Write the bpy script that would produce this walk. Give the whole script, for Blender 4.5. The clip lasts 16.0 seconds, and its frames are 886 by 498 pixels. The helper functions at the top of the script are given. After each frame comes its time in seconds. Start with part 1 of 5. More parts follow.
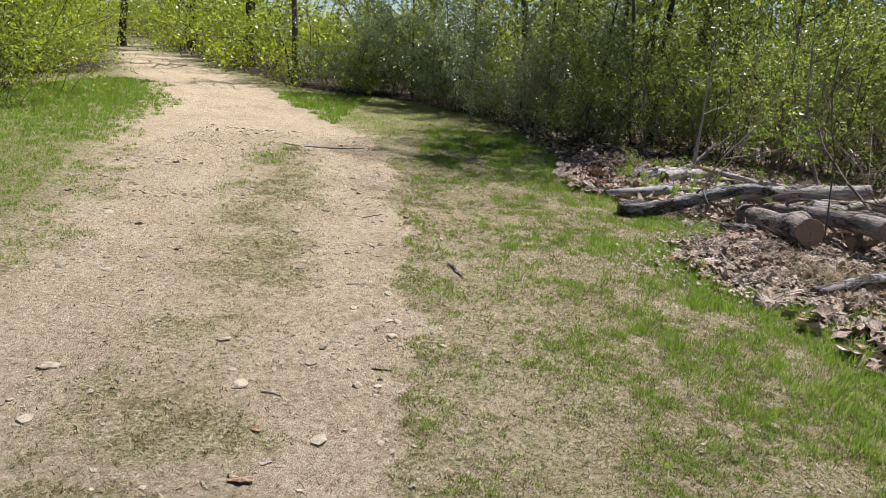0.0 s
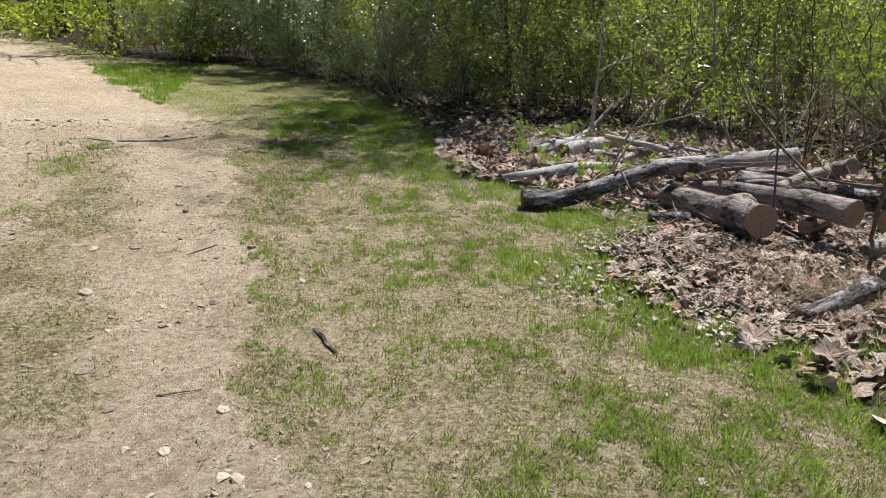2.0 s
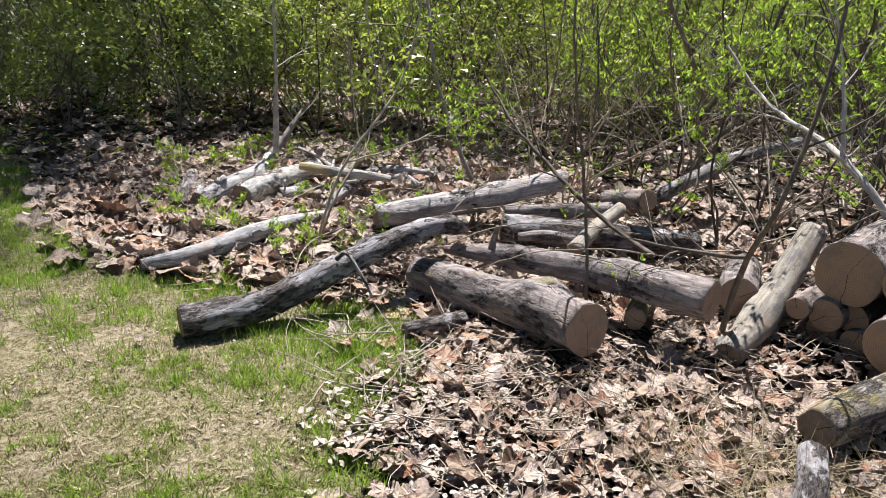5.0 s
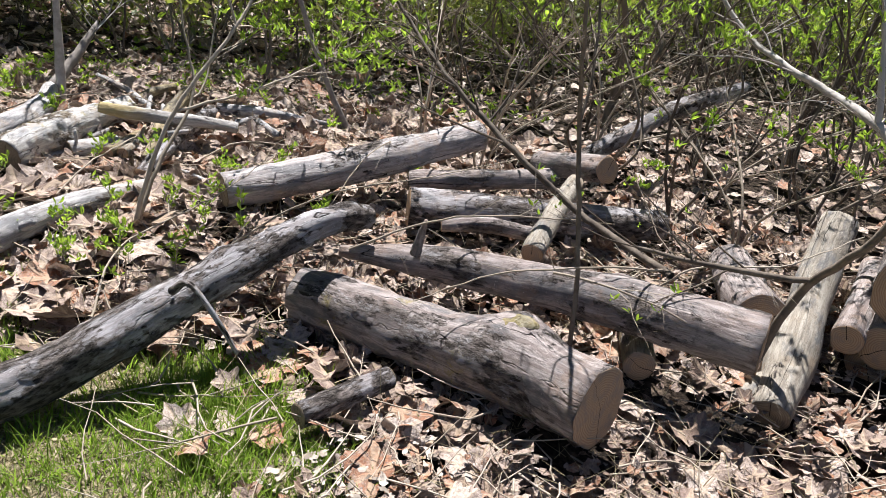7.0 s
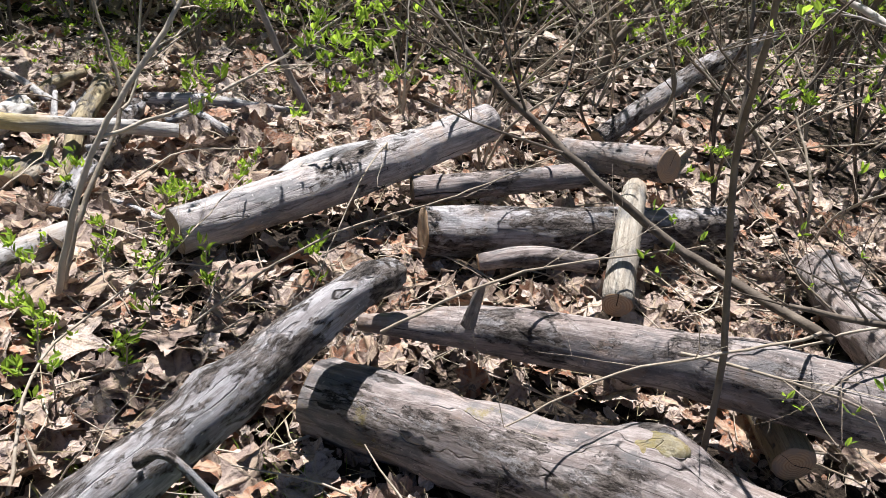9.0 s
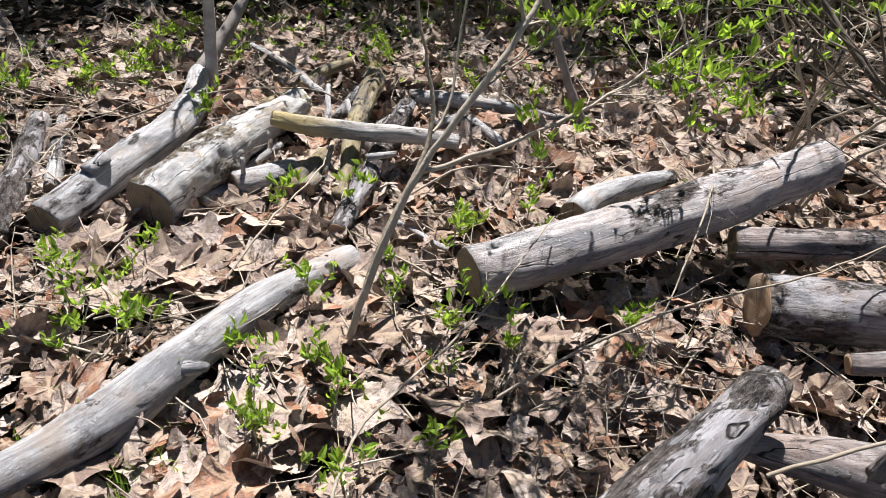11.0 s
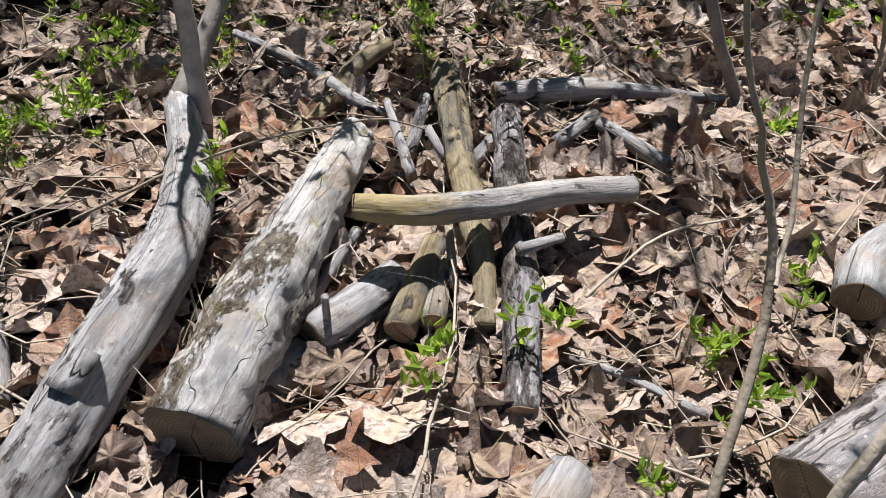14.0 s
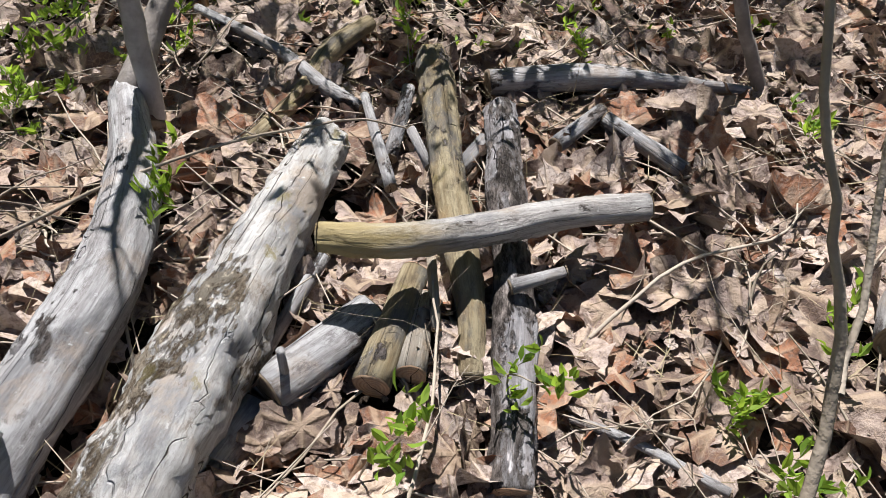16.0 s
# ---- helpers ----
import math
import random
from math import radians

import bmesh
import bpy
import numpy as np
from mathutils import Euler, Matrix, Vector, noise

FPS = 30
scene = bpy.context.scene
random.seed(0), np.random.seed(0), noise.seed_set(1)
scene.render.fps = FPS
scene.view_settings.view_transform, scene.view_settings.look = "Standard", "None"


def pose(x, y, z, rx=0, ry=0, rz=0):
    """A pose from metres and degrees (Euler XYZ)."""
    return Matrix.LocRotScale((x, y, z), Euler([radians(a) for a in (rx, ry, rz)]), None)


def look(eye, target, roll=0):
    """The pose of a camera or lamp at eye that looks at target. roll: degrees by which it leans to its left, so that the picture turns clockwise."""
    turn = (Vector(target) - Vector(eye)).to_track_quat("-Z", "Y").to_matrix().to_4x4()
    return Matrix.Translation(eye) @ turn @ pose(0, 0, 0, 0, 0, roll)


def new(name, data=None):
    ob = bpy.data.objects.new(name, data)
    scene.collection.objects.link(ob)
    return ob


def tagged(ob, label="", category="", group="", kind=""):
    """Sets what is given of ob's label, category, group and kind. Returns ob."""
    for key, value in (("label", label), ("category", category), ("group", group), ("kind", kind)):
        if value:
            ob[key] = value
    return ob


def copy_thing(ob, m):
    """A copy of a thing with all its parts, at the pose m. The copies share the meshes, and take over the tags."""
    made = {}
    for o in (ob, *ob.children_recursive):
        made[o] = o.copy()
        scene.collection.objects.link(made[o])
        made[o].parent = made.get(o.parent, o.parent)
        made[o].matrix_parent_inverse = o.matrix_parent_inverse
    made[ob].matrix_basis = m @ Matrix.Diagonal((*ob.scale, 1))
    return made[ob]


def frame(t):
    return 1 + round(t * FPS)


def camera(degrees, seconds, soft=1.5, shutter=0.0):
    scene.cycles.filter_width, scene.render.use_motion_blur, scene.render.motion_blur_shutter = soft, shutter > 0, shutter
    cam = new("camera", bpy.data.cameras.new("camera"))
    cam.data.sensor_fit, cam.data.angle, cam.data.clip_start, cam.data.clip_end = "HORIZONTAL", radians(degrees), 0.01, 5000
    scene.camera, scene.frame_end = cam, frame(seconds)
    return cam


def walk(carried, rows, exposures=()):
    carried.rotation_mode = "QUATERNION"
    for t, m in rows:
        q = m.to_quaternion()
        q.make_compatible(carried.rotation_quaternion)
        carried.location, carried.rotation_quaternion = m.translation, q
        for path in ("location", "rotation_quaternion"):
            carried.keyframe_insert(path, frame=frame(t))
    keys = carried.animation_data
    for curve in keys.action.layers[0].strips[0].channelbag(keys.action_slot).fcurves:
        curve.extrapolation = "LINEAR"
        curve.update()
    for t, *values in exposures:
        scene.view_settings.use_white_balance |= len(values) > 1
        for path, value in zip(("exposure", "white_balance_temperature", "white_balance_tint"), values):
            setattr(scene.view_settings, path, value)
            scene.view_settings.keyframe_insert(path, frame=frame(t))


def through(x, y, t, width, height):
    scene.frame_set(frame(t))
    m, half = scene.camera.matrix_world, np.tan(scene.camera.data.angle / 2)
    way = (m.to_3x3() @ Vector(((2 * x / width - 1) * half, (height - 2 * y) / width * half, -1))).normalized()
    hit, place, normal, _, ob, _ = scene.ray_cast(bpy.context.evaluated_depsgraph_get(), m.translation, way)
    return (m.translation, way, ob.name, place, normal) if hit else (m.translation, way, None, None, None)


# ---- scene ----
cam = camera(62.0, 16.0, soft=0.5)
PATH = [
    (0, (-0.013, 0.004, 1.587), (-0.006, 1.923, 1.024), 4.7),
    (0.5, (-0.075, 0.352, 1.589), (-0.03, 2.268, 1.015), 4.4),
    (1, (-0.057, 0.787, 1.599), (0.003, 2.682, 0.963), 4.2),
    (1.5, (-0.032, 1.223, 1.595), (0.101, 3.111, 0.948), 3.8),
    (2, (0.043, 1.668, 1.615), (0.395, 3.522, 0.953), 2.6),
    (2.5, (0.185, 2.101, 1.646), (0.688, 3.922, 0.989), 4.4),
    (3, (0.294, 2.525, 1.63), (1.106, 4.24, 0.998), 6.5),
    (3.5, (0.452, 2.925, 1.64), (1.329, 4.608, 1.008), 4.6),
    (3.9, (0.604, 3.234, 1.632), (1.512, 4.901, 1.004), 5.5),
    (4, (0.646, 3.307, 1.633), (1.579, 4.959, 1.0), 5.5),
    (4.5, (0.797, 3.729, 1.613), (1.849, 5.291, 0.941), 5.4),
    (4.7, (0.824, 3.885, 1.603), (1.902, 5.428, 0.927), 4.7),
    (6.8, (1.447, 5.259, 1.371), (2.834, 6.432, 0.534), 8.5),
    (7, (1.48, 5.349, 1.368), (2.901, 6.477, 0.527), 9.1),
    (7.5, (1.57, 5.578, 1.351), (3.109, 6.532, 0.501), 7.4),
    (8, (1.68, 5.762, 1.334), (3.211, 6.675, 0.428), 7.0),
    (8.2, (1.733, 5.83, 1.328), (3.257, 6.725, 0.391), 7.2),
    (10.3, (1.984, 6.449, 1.304), (3.261, 7.569, 0.249), 9.1),
    (10.5, (2.0, 6.48, 1.307), (3.19, 7.668, 0.224), 7.5),
    (11, (1.915, 6.71, 1.278), (3.082, 7.926, 0.201), 7.2),
    (11.5, (1.875, 6.921, 1.267), (2.988, 8.185, 0.19), 5.8),
    (12, (1.949, 7.16, 1.238), (3.035, 8.412, 0.118), 5.4),
    (12.5, (2.035, 7.356, 1.228), (3.094, 8.615, 0.092), 3.5),
    (13, (2.063, 7.614, 1.223), (3.205, 8.8, 0.087), 0.6),
    (13.5, (2.12, 7.756, 1.185), (3.351, 8.832, 0.033), 2.6),
    (14, (2.257, 7.875, 1.136), (3.437, 8.85, -0.151), 3.5),
    (14.5, (2.392, 7.977, 1.1), (3.529, 8.886, -0.272), 4.4),
    (15, (2.465, 8.017, 1.096), (3.595, 8.925, -0.282), 4.4),
    (15.5, (2.469, 8.025, 1.094), (3.598, 8.926, -0.29), 4.6),
    (16, (2.467, 8.024, 1.097), (3.597, 8.937, -0.278), 4.3),
]
walk(cam, [(t, look(eye, target, roll)) for t, eye, target, roll in PATH], [(0, 0.78), (2, 0.86), (3.5, 1.16), (7, 1.4), (8.2, 1.45), (11, 1.28), (13.5, 1.02), (16, 1.04)])

# ---- light ----
SUN_AZ, SUN_EL = 36, 64
world = bpy.data.worlds.new("world")
scene.world = world
world.use_nodes = True
sky = world.node_tree.nodes.new("ShaderNodeTexSky")
sky.sky_type, sky.sun_disc = "NISHITA", False
sky.air_density, sky.dust_density, sky.altitude = 0.6, 0.3, 1000
sky.sun_elevation, sky.sun_rotation = radians(SUN_EL), radians(SUN_AZ)
world.node_tree.nodes["Background"].inputs[1].default_value = 0.05
world.node_tree.links.new(sky.outputs[0], world.node_tree.nodes["Background"].inputs[0])
sun = new("sun", bpy.data.lights.new("sun", "SUN"))
sun.data.energy, sun.data.angle, sun.data.color = 5.0, radians(0.5), (1.0, 0.975, 0.955)
sun.matrix_world = look((0, 0, 0), (-math.sin(radians(SUN_AZ)) * math.cos(radians(SUN_EL)), -math.cos(radians(SUN_AZ)) * math.cos(radians(SUN_EL)), -math.sin(radians(SUN_EL))))

rng = np.random.default_rng(7)


# ---- materials ----
class Nodes:
    """Short hand for building a node material."""

    def __init__(self, name):
        self.mat = bpy.data.materials.new(name)
        self.mat.use_nodes = True
        self.tree = self.mat.node_tree
        self.bsdf = self.tree.nodes["Principled BSDF"]
        self.out = self.tree.nodes["Material Output"]

    def add(self, kind, **inputs):
        n = self.tree.nodes.new("ShaderNode" + kind)
        for k, v in inputs.items():
            self.put(n, int(k[1:]) if k[0] == "i" and k[1:].isdigit() else k, v)
        return n

    def put(self, n, key, v):
        if isinstance(v, bpy.types.NodeSocket):
            self.tree.links.new(v, n.inputs[key])
        else:
            n.inputs[key].default_value = v

    def noise(self, vec, scale, detail=4.0, rough=0.55):
        n = self.add("TexNoise", Scale=scale, Detail=detail, Roughness=rough)
        if vec is not None:
            self.put(n, "Vector", vec)
        return n.outputs[0]

    def ramp(self, fac, lo, hi):
        n = self.add("MapRange", i0=fac, i1=lo, i2=hi)
        n.interpolation_type = "SMOOTHSTEP"
        return n.outputs[0]

    def mix(self, fac, a, b):
        n = self.add("Mix")
        n.data_type = "RGBA"
        for i, v in ((0, fac), (6, a), (7, b)):
            if isinstance(v, tuple) and len(v) == 3:
                v = (*v, 1)
            self.put(n, i, v)
        return n.outputs[2]

    def math(self, op, a, b=0.0):
        n = self.add("Math", i0=a, i1=b)
        n.operation = op
        return n.outputs[0]

    def bump(self, height, strength, distance):
        n = self.add("Bump", Strength=strength, Distance=distance, Height=height)
        self.put(self.bsdf, "Normal", n.outputs[0])

    def stretch(self, vec, x, y, z):
        n = self.add("Mapping", Vector=vec)
        n.inputs["Scale"].default_value = (x, y, z)
        return n.outputs[0]

    def attr(self, name):
        n = self.add("Attribute")
        n.attribute_name = name
        return n

    def toned(self, colour, value, saturation=1.0):
        return self.add("HueSaturation", Color=colour, Value=value, Saturation=saturation).outputs[0]

    def finish(self, colour, rough=0.85, spec=0.25):
        self.put(self.bsdf, "Base Color", colour if not (isinstance(colour, tuple) and len(colour) == 3) else (*colour, 1))
        self.put(self.bsdf, "Roughness", rough)
        self.put(self.bsdf, "Specular IOR Level", spec)
        return self.mat

    def leafy(self, colour, through, share, rough=0.6, spec=0.3):
        """Let part of the light through a thin leaf."""
        t = self.add("BsdfTranslucent", Color=through)
        m = self.add("MixShader", i0=share, i1=self.bsdf.outputs[0], i2=t.outputs[0])
        self.tree.links.new(m.outputs[0], self.out.inputs[0])
        return self.finish(colour, rough, spec)


def random_value(n):
    """One random value a piece: its own object's, mixed with its own island's."""
    return n.math("FRACT", n.math("ADD", n.add("ObjectInfo").outputs["Random"], n.add("NewGeometry").outputs["Random Per Island"]))


def ground_material():
    n = Nodes("ground")
    pos = n.add("NewGeometry").outputs["Position"]
    cover = n.add("SeparateColor", Color=n.attr("cover").outputs["Color"])
    fine, mid, big = n.noise(pos, 60, 6, 0.7), n.noise(pos, 9, 5), n.noise(pos, 1.3, 3)
    jitter = n.math("MULTIPLY", n.math("SUBTRACT", n.noise(pos, 6.5, 9, 0.78), 0.5), 2.2)
    dirt = n.ramp(n.math("ADD", cover.outputs[0], jitter), 0.3, 0.7)
    litter = n.ramp(n.math("ADD", cover.outputs[1], jitter), 0.3, 0.7)
    lush = n.ramp(n.math("ADD", cover.outputs[2], n.math("MULTIPLY", jitter, 0.7)), 0.2, 0.85)
    sand = n.mix(n.ramp(mid, 0.35, 0.7), (0.545, 0.425, 0.30), (0.66, 0.53, 0.395))
    sand = n.mix(n.ramp(big, 0.4, 0.7), sand, (0.48, 0.365, 0.25))
    sand = n.mix(n.ramp(n.noise(pos, 75, 8, 0.8), 0.52, 0.64), sand, (0.28, 0.212, 0.135))
    sand = n.mix(n.ramp(n.noise(pos, 140, 2), 0.62, 0.72), sand, (0.66, 0.58, 0.46))
    lumps = n.noise(pos, 28, 9, 0.82)
    patch = n.noise(pos, 7, 8, 0.8)
    sand = n.mix(n.math("MULTIPLY", n.ramp(patch, 0.53, 0.6), 0.5), sand, (0.30, 0.225, 0.15))
    sand = n.mix(n.math("MULTIPLY", n.ramp(lumps, 0.5, 0.58), 0.8), sand, (0.78, 0.665, 0.475))
    sand = n.mix(n.math("MULTIPLY", n.ramp(lumps, 0.46, 0.38), 0.85), sand, (0.17, 0.125, 0.08))
    grit = n.noise(pos, 210, 6, 0.8)
    sand = n.mix(n.math("MULTIPLY", n.ramp(grit, 0.55, 0.62), n.math("MULTIPLY", n.ramp(n.noise(pos, 4, 6, 0.7), 0.35, 0.62), 0.85)), sand, (0.8, 0.69, 0.51))
    sand = n.mix(n.math("MULTIPLY", n.ramp(grit, 0.45, 0.38), n.math("MULTIPLY", n.ramp(n.noise(pos, 5, 6, 0.7), 0.35, 0.62), 0.85)), sand, (0.20, 0.152, 0.1))
    turf = n.mix(n.ramp(fine, 0.35, 0.65), (0.42, 0.345, 0.205), (0.6, 0.505, 0.33))
    turf = n.mix(n.ramp(n.noise(pos, 34, 8, 0.8), 0.46, 0.6), turf, (0.20, 0.195, 0.06))
    turf = n.mix(n.ramp(n.noise(pos, 120, 4, 0.7), 0.55, 0.68), turf, (0.085, 0.075, 0.04))
    turf = n.mix(n.math("MULTIPLY", n.ramp(n.noise(pos, 3.2, 9, 0.75), 0.5, 0.6), 0.75), turf, sand)
    turf = n.mix(n.math("MULTIPLY", n.ramp(n.noise(pos, 2.3, 8, 0.7), 0.52, 0.62), 0.55), turf, (0.19, 0.135, 0.065))
    flecks = n.noise(pos, 42, 7, 0.85)
    turf = n.mix(n.math("MULTIPLY", n.ramp(flecks, 0.53, 0.59), 0.8), turf, (0.78, 0.695, 0.5))
    turf = n.mix(n.math("MULTIPLY", n.ramp(flecks, 0.46, 0.39), 0.9), turf, (0.06, 0.052, 0.028))
    turf = n.mix(n.math("MULTIPLY", n.ramp(patch, 0.45, 0.38), 0.6), turf, (0.10, 0.10, 0.035))
    green = n.mix(n.ramp(fine, 0.35, 0.65), (0.07, 0.10, 0.02), (0.26, 0.27, 0.085))
    turf = n.mix(n.math("MULTIPLY", lush, n.ramp(n.noise(pos, 38, 7, 0.8), 0.4, 0.56)), turf, green)
    mould = n.mix(n.ramp(fine, 0.4, 0.65), (0.025, 0.019, 0.015), (0.11, 0.082, 0.064))
    mould = n.mix(n.ramp(n.noise(pos, 20, 4), 0.5, 0.7), mould, (0.2, 0.15, 0.112))
    col = n.mix(litter, n.mix(dirt, turf, sand), mould)
    h = n.math("ADD", n.math("MULTIPLY", fine, 0.8), n.math("ADD", n.math("MULTIPLY", n.noise(pos, 24, 5, 0.7), 0.4), n.math("MULTIPLY", grit, 0.8)))
    n.bump(n.math("ADD", h, n.math("MULTIPLY", lumps, 1.2)), 1.0, 0.016)
    return n.finish(n.toned(col, 0.72), 0.95, 0.1)


def wood_material(name, pale, mid, dark, bark, moss=0.0, plates=0.35, tip=None, crust=((0.06, 0.048, 0.043), (0.34, 0.29, 0.27), (0.54, 0.51, 0.525))):
    """Weathered wood: fibres run along the log; bark is the share of bark left on."""
    n = Nodes(name)
    g = n.attr("grain").outputs["Vector"]
    length = n.add("SeparateXYZ", Vector=g).outputs[2]
    shift = n.add("ObjectInfo").outputs["Random"]
    g = n.add("VectorMath", i0=g, i1=n.add("CombineXYZ", X=n.math("MULTIPLY", shift, 37.0), Y=n.math("MULTIPLY", shift, 11.0), Z=n.math("MULTIPLY", shift, 23.0)).outputs[0]).outputs[0]
    fibre = n.noise(n.stretch(g, 1, 1, 0.05), 190, 8, 0.75)
    streak = n.noise(n.stretch(g, 1, 1, 0.09), 48, 7, 0.68)
    blotch = n.noise(n.stretch(g, 1, 1, 0.45), 13, 7, 0.68)
    split = n.ramp(n.math("ABSOLUTE", n.math("SUBTRACT", n.noise(n.stretch(g, 1, 1, 0.012), 17, 1, 0.3), 0.5)), 0.0005, 0.007)
    grey = tuple(c * sum(mid) / 3 for c in (0.53, 0.54, 0.58))
    col = n.mix(n.ramp(streak, 0.42, 0.6), mid, pale)
    col = n.mix(n.math("MULTIPLY", n.ramp(fibre, 0.44, 0.7), 0.55), col, dark)
    col = n.mix(n.math("MULTIPLY", n.ramp(blotch, 0.49, 0.63), 0.75), col, grey)
    col = n.mix(n.math("MULTIPLY", n.ramp(n.noise(g, 6, 6, 0.7), 0.52, 0.66), 0.5), col, tuple(c * k for c, k in zip(mid, (1.1, 0.88, 0.66))))
    col = n.mix(n.ramp(n.noise(g, 75, 3), 0.66, 0.72), col, pale)
    mottle = n.noise(n.stretch(g, 1, 1, 0.55), 42, 9, 0.82)
    col = n.mix(n.math("MULTIPLY", n.math("MULTIPLY", n.ramp(mottle, 0.5, 0.6), n.ramp(n.noise(g, 9, 5, 0.7), 0.42, 0.62)), 0.7), col, tuple(1.3 * c for c in dark))
    col = n.mix(n.math("MAXIMUM", split, n.ramp(n.noise(g, 5, 2), 0.44, 0.5)), tuple(0.5 * c for c in dark), col)
    flake = n.noise(n.stretch(g, 1, 1, plates), 55, 8, 0.75)
    barkcol = n.mix(n.ramp(flake, 0.4, 0.6), crust[0], crust[1])
    barkcol = n.mix(n.ramp(n.noise(n.stretch(g, 1, 1, 0.4), 22, 7, 0.75), 0.52, 0.62), barkcol, crust[2])
    on = n.ramp(n.math("ADD", n.noise(n.stretch(g, 1, 1, 0.5), 7, 9, 0.72), bark - 0.5), 0.485, 0.515)
    col = n.mix(on, col, barkcol)
    if tip:
        col = n.mix(n.math("MULTIPLY", n.ramp(n.math("ADD", length, n.math("MULTIPLY", streak, 0.2)), 0.36, 0.14), 0.8), col, tip)
    if moss:
        col = n.mix(n.math("MULTIPLY", n.ramp(n.noise(g, 7, 8, 0.75), 0.62 - moss, 0.70 - moss), 0.75), col, (0.33, 0.27, 0.1))
    smooth = n.math("ADD", n.math("ADD", n.math("MULTIPLY", fibre, 0.5), n.math("MULTIPLY", split, 0.8)), n.math("MULTIPLY", mottle, -0.7))
    barky = n.math("ADD", n.math("MULTIPLY", n.ramp(flake, 0.35, 0.62), 1.6), 0.9)
    h = n.add("Mix", i0=on, i2=smooth, i3=barky)
    n.bump(h.outputs[0], 1.0, 0.012)
    return n.finish(n.toned(col, 0.72), 0.85, 0.2)


def cut_material(name, light, dark, grey):
    """A sawn end with growth rings, radial cracks and saw marks."""
    n = Nodes(name)
    g = n.attr("grain").outputs["Vector"]
    s = n.add("SeparateXYZ", Vector=g)
    r = n.math("SQRT", n.math("ADD", n.math("POWER", s.outputs[0], 2.0), n.math("POWER", s.outputs[1], 2.0)))
    wob = n.math("ADD", r, n.math("MULTIPLY", n.noise(g, 14, 3), 0.02))
    ring = n.math("SINE", n.math("MULTIPLY", wob, 900.0))
    col = n.mix(n.ramp(ring, -0.6, 0.9), light, dark)
    col = n.mix(n.ramp(n.noise(g, 22, 5, 0.65), 0.42, 0.68), col, grey)
    saw = n.noise(n.stretch(g, 3, 120, 1), 4, 3)
    col = n.mix(n.math("MULTIPLY", n.ramp(saw, 0.5, 0.7), 0.4), col, dark)
    turn = n.math("ARCTAN2", s.outputs[0], s.outputs[1])
    first = n.math("MULTIPLY", n.math("SUBTRACT", n.add("ObjectInfo").outputs["Random"], 0.5), 5.0)
    for k, wide in ((0.0, 0.0018), (2.7, 0.0008)):
        off = n.math("ABSOLUTE", n.math("SUBTRACT", turn, n.math("ADD", first, n.math("ADD", k, n.math("MULTIPLY", n.noise(g, 30, 2), 0.3)))))
        col = n.mix(n.ramp(n.math("MULTIPLY", off, r), wide * 0.4, wide), (0.05, 0.035, 0.025), col)
    n.bump(n.math("ADD", n.math("MULTIPLY", ring, 0.15), saw), 0.5, 0.003)
    return n.finish(n.toned(col, 0.72, 1.08), 0.88, 0.15)


def dead_leaf_material():
    n = Nodes("dead_leaf")
    g = n.attr("grain").outputs["Vector"]
    k = random_value(n)
    k2 = n.math("FRACT", n.math("MULTIPLY", k, 7.31))
    col = n.mix(n.ramp(k, 0.0, 0.8), (0.52, 0.405, 0.355), (0.24, 0.163, 0.135))
    col = n.mix(n.ramp(k2, 0.6, 1.0), col, (0.68, 0.57, 0.51))
    col = n.mix(n.ramp(k2, 0.48, 0.2), col, (0.10, 0.064, 0.048))
    col = n.mix(n.ramp(k2, 0.26, 0.04), col, (0.36, 0.15, 0.075))
    pos = n.add("NewGeometry").outputs["Position"]
    col = n.mix(n.math("MULTIPLY", n.ramp(n.noise(pos, 70, 6, 0.75), 0.44, 0.62), 0.85), col, (0.17, 0.115, 0.095))
    col = n.mix(n.math("MULTIPLY", n.ramp(n.noise(pos, 22, 5, 0.7), 0.5, 0.62), 0.5), col, (0.62, 0.5, 0.42))
    s = n.add("SeparateXYZ", Vector=g)
    vein = n.ramp(n.math("ABSOLUTE", s.outputs[2]), 0.008, 0.05)
    col = n.mix(vein, n.mix(0.5, col, (0.62, 0.47, 0.33)), col)
    web = n.add("TexVoronoi", Vector=n.add("VectorMath", i0=g, i1=n.add("CombineXYZ", Z=n.math("MULTIPLY", k, 40.0)).outputs[0]).outputs[0], Scale=13.0)
    web.feature = "DISTANCE_TO_EDGE"
    net = n.ramp(web.outputs[0], 0.0, 0.07)
    col = n.mix(net, n.mix(0.3, col, (0.5, 0.36, 0.25)), col)
    n.bump(n.math("ADD", n.math("MULTIPLY", net, 0.06), n.math("ADD", n.math("MULTIPLY", vein, 0.5), n.math("ADD", n.noise(pos, 60, 6, 0.7), n.math("MULTIPLY", n.noise(pos, 26, 3), 0.7)))), 1.0, 0.008)
    col = n.toned(col, 0.78, 0.98)
    return n.leafy(col, col, 0.05)


def green_leaf_material(name, a, b, share, glow, rough=0.6, spec=0.3):
    n = Nodes(name)
    k = random_value(n)
    col = n.mix(n.ramp(k, 0.1, 0.9), a, b)
    through = n.mix(n.ramp(n.math("FRACT", n.math("MULTIPLY", k, 5.7)), 0.1, 0.9), glow, tuple(c * 0.4 for c in glow))
    return n.leafy(col, through, share, rough, spec)


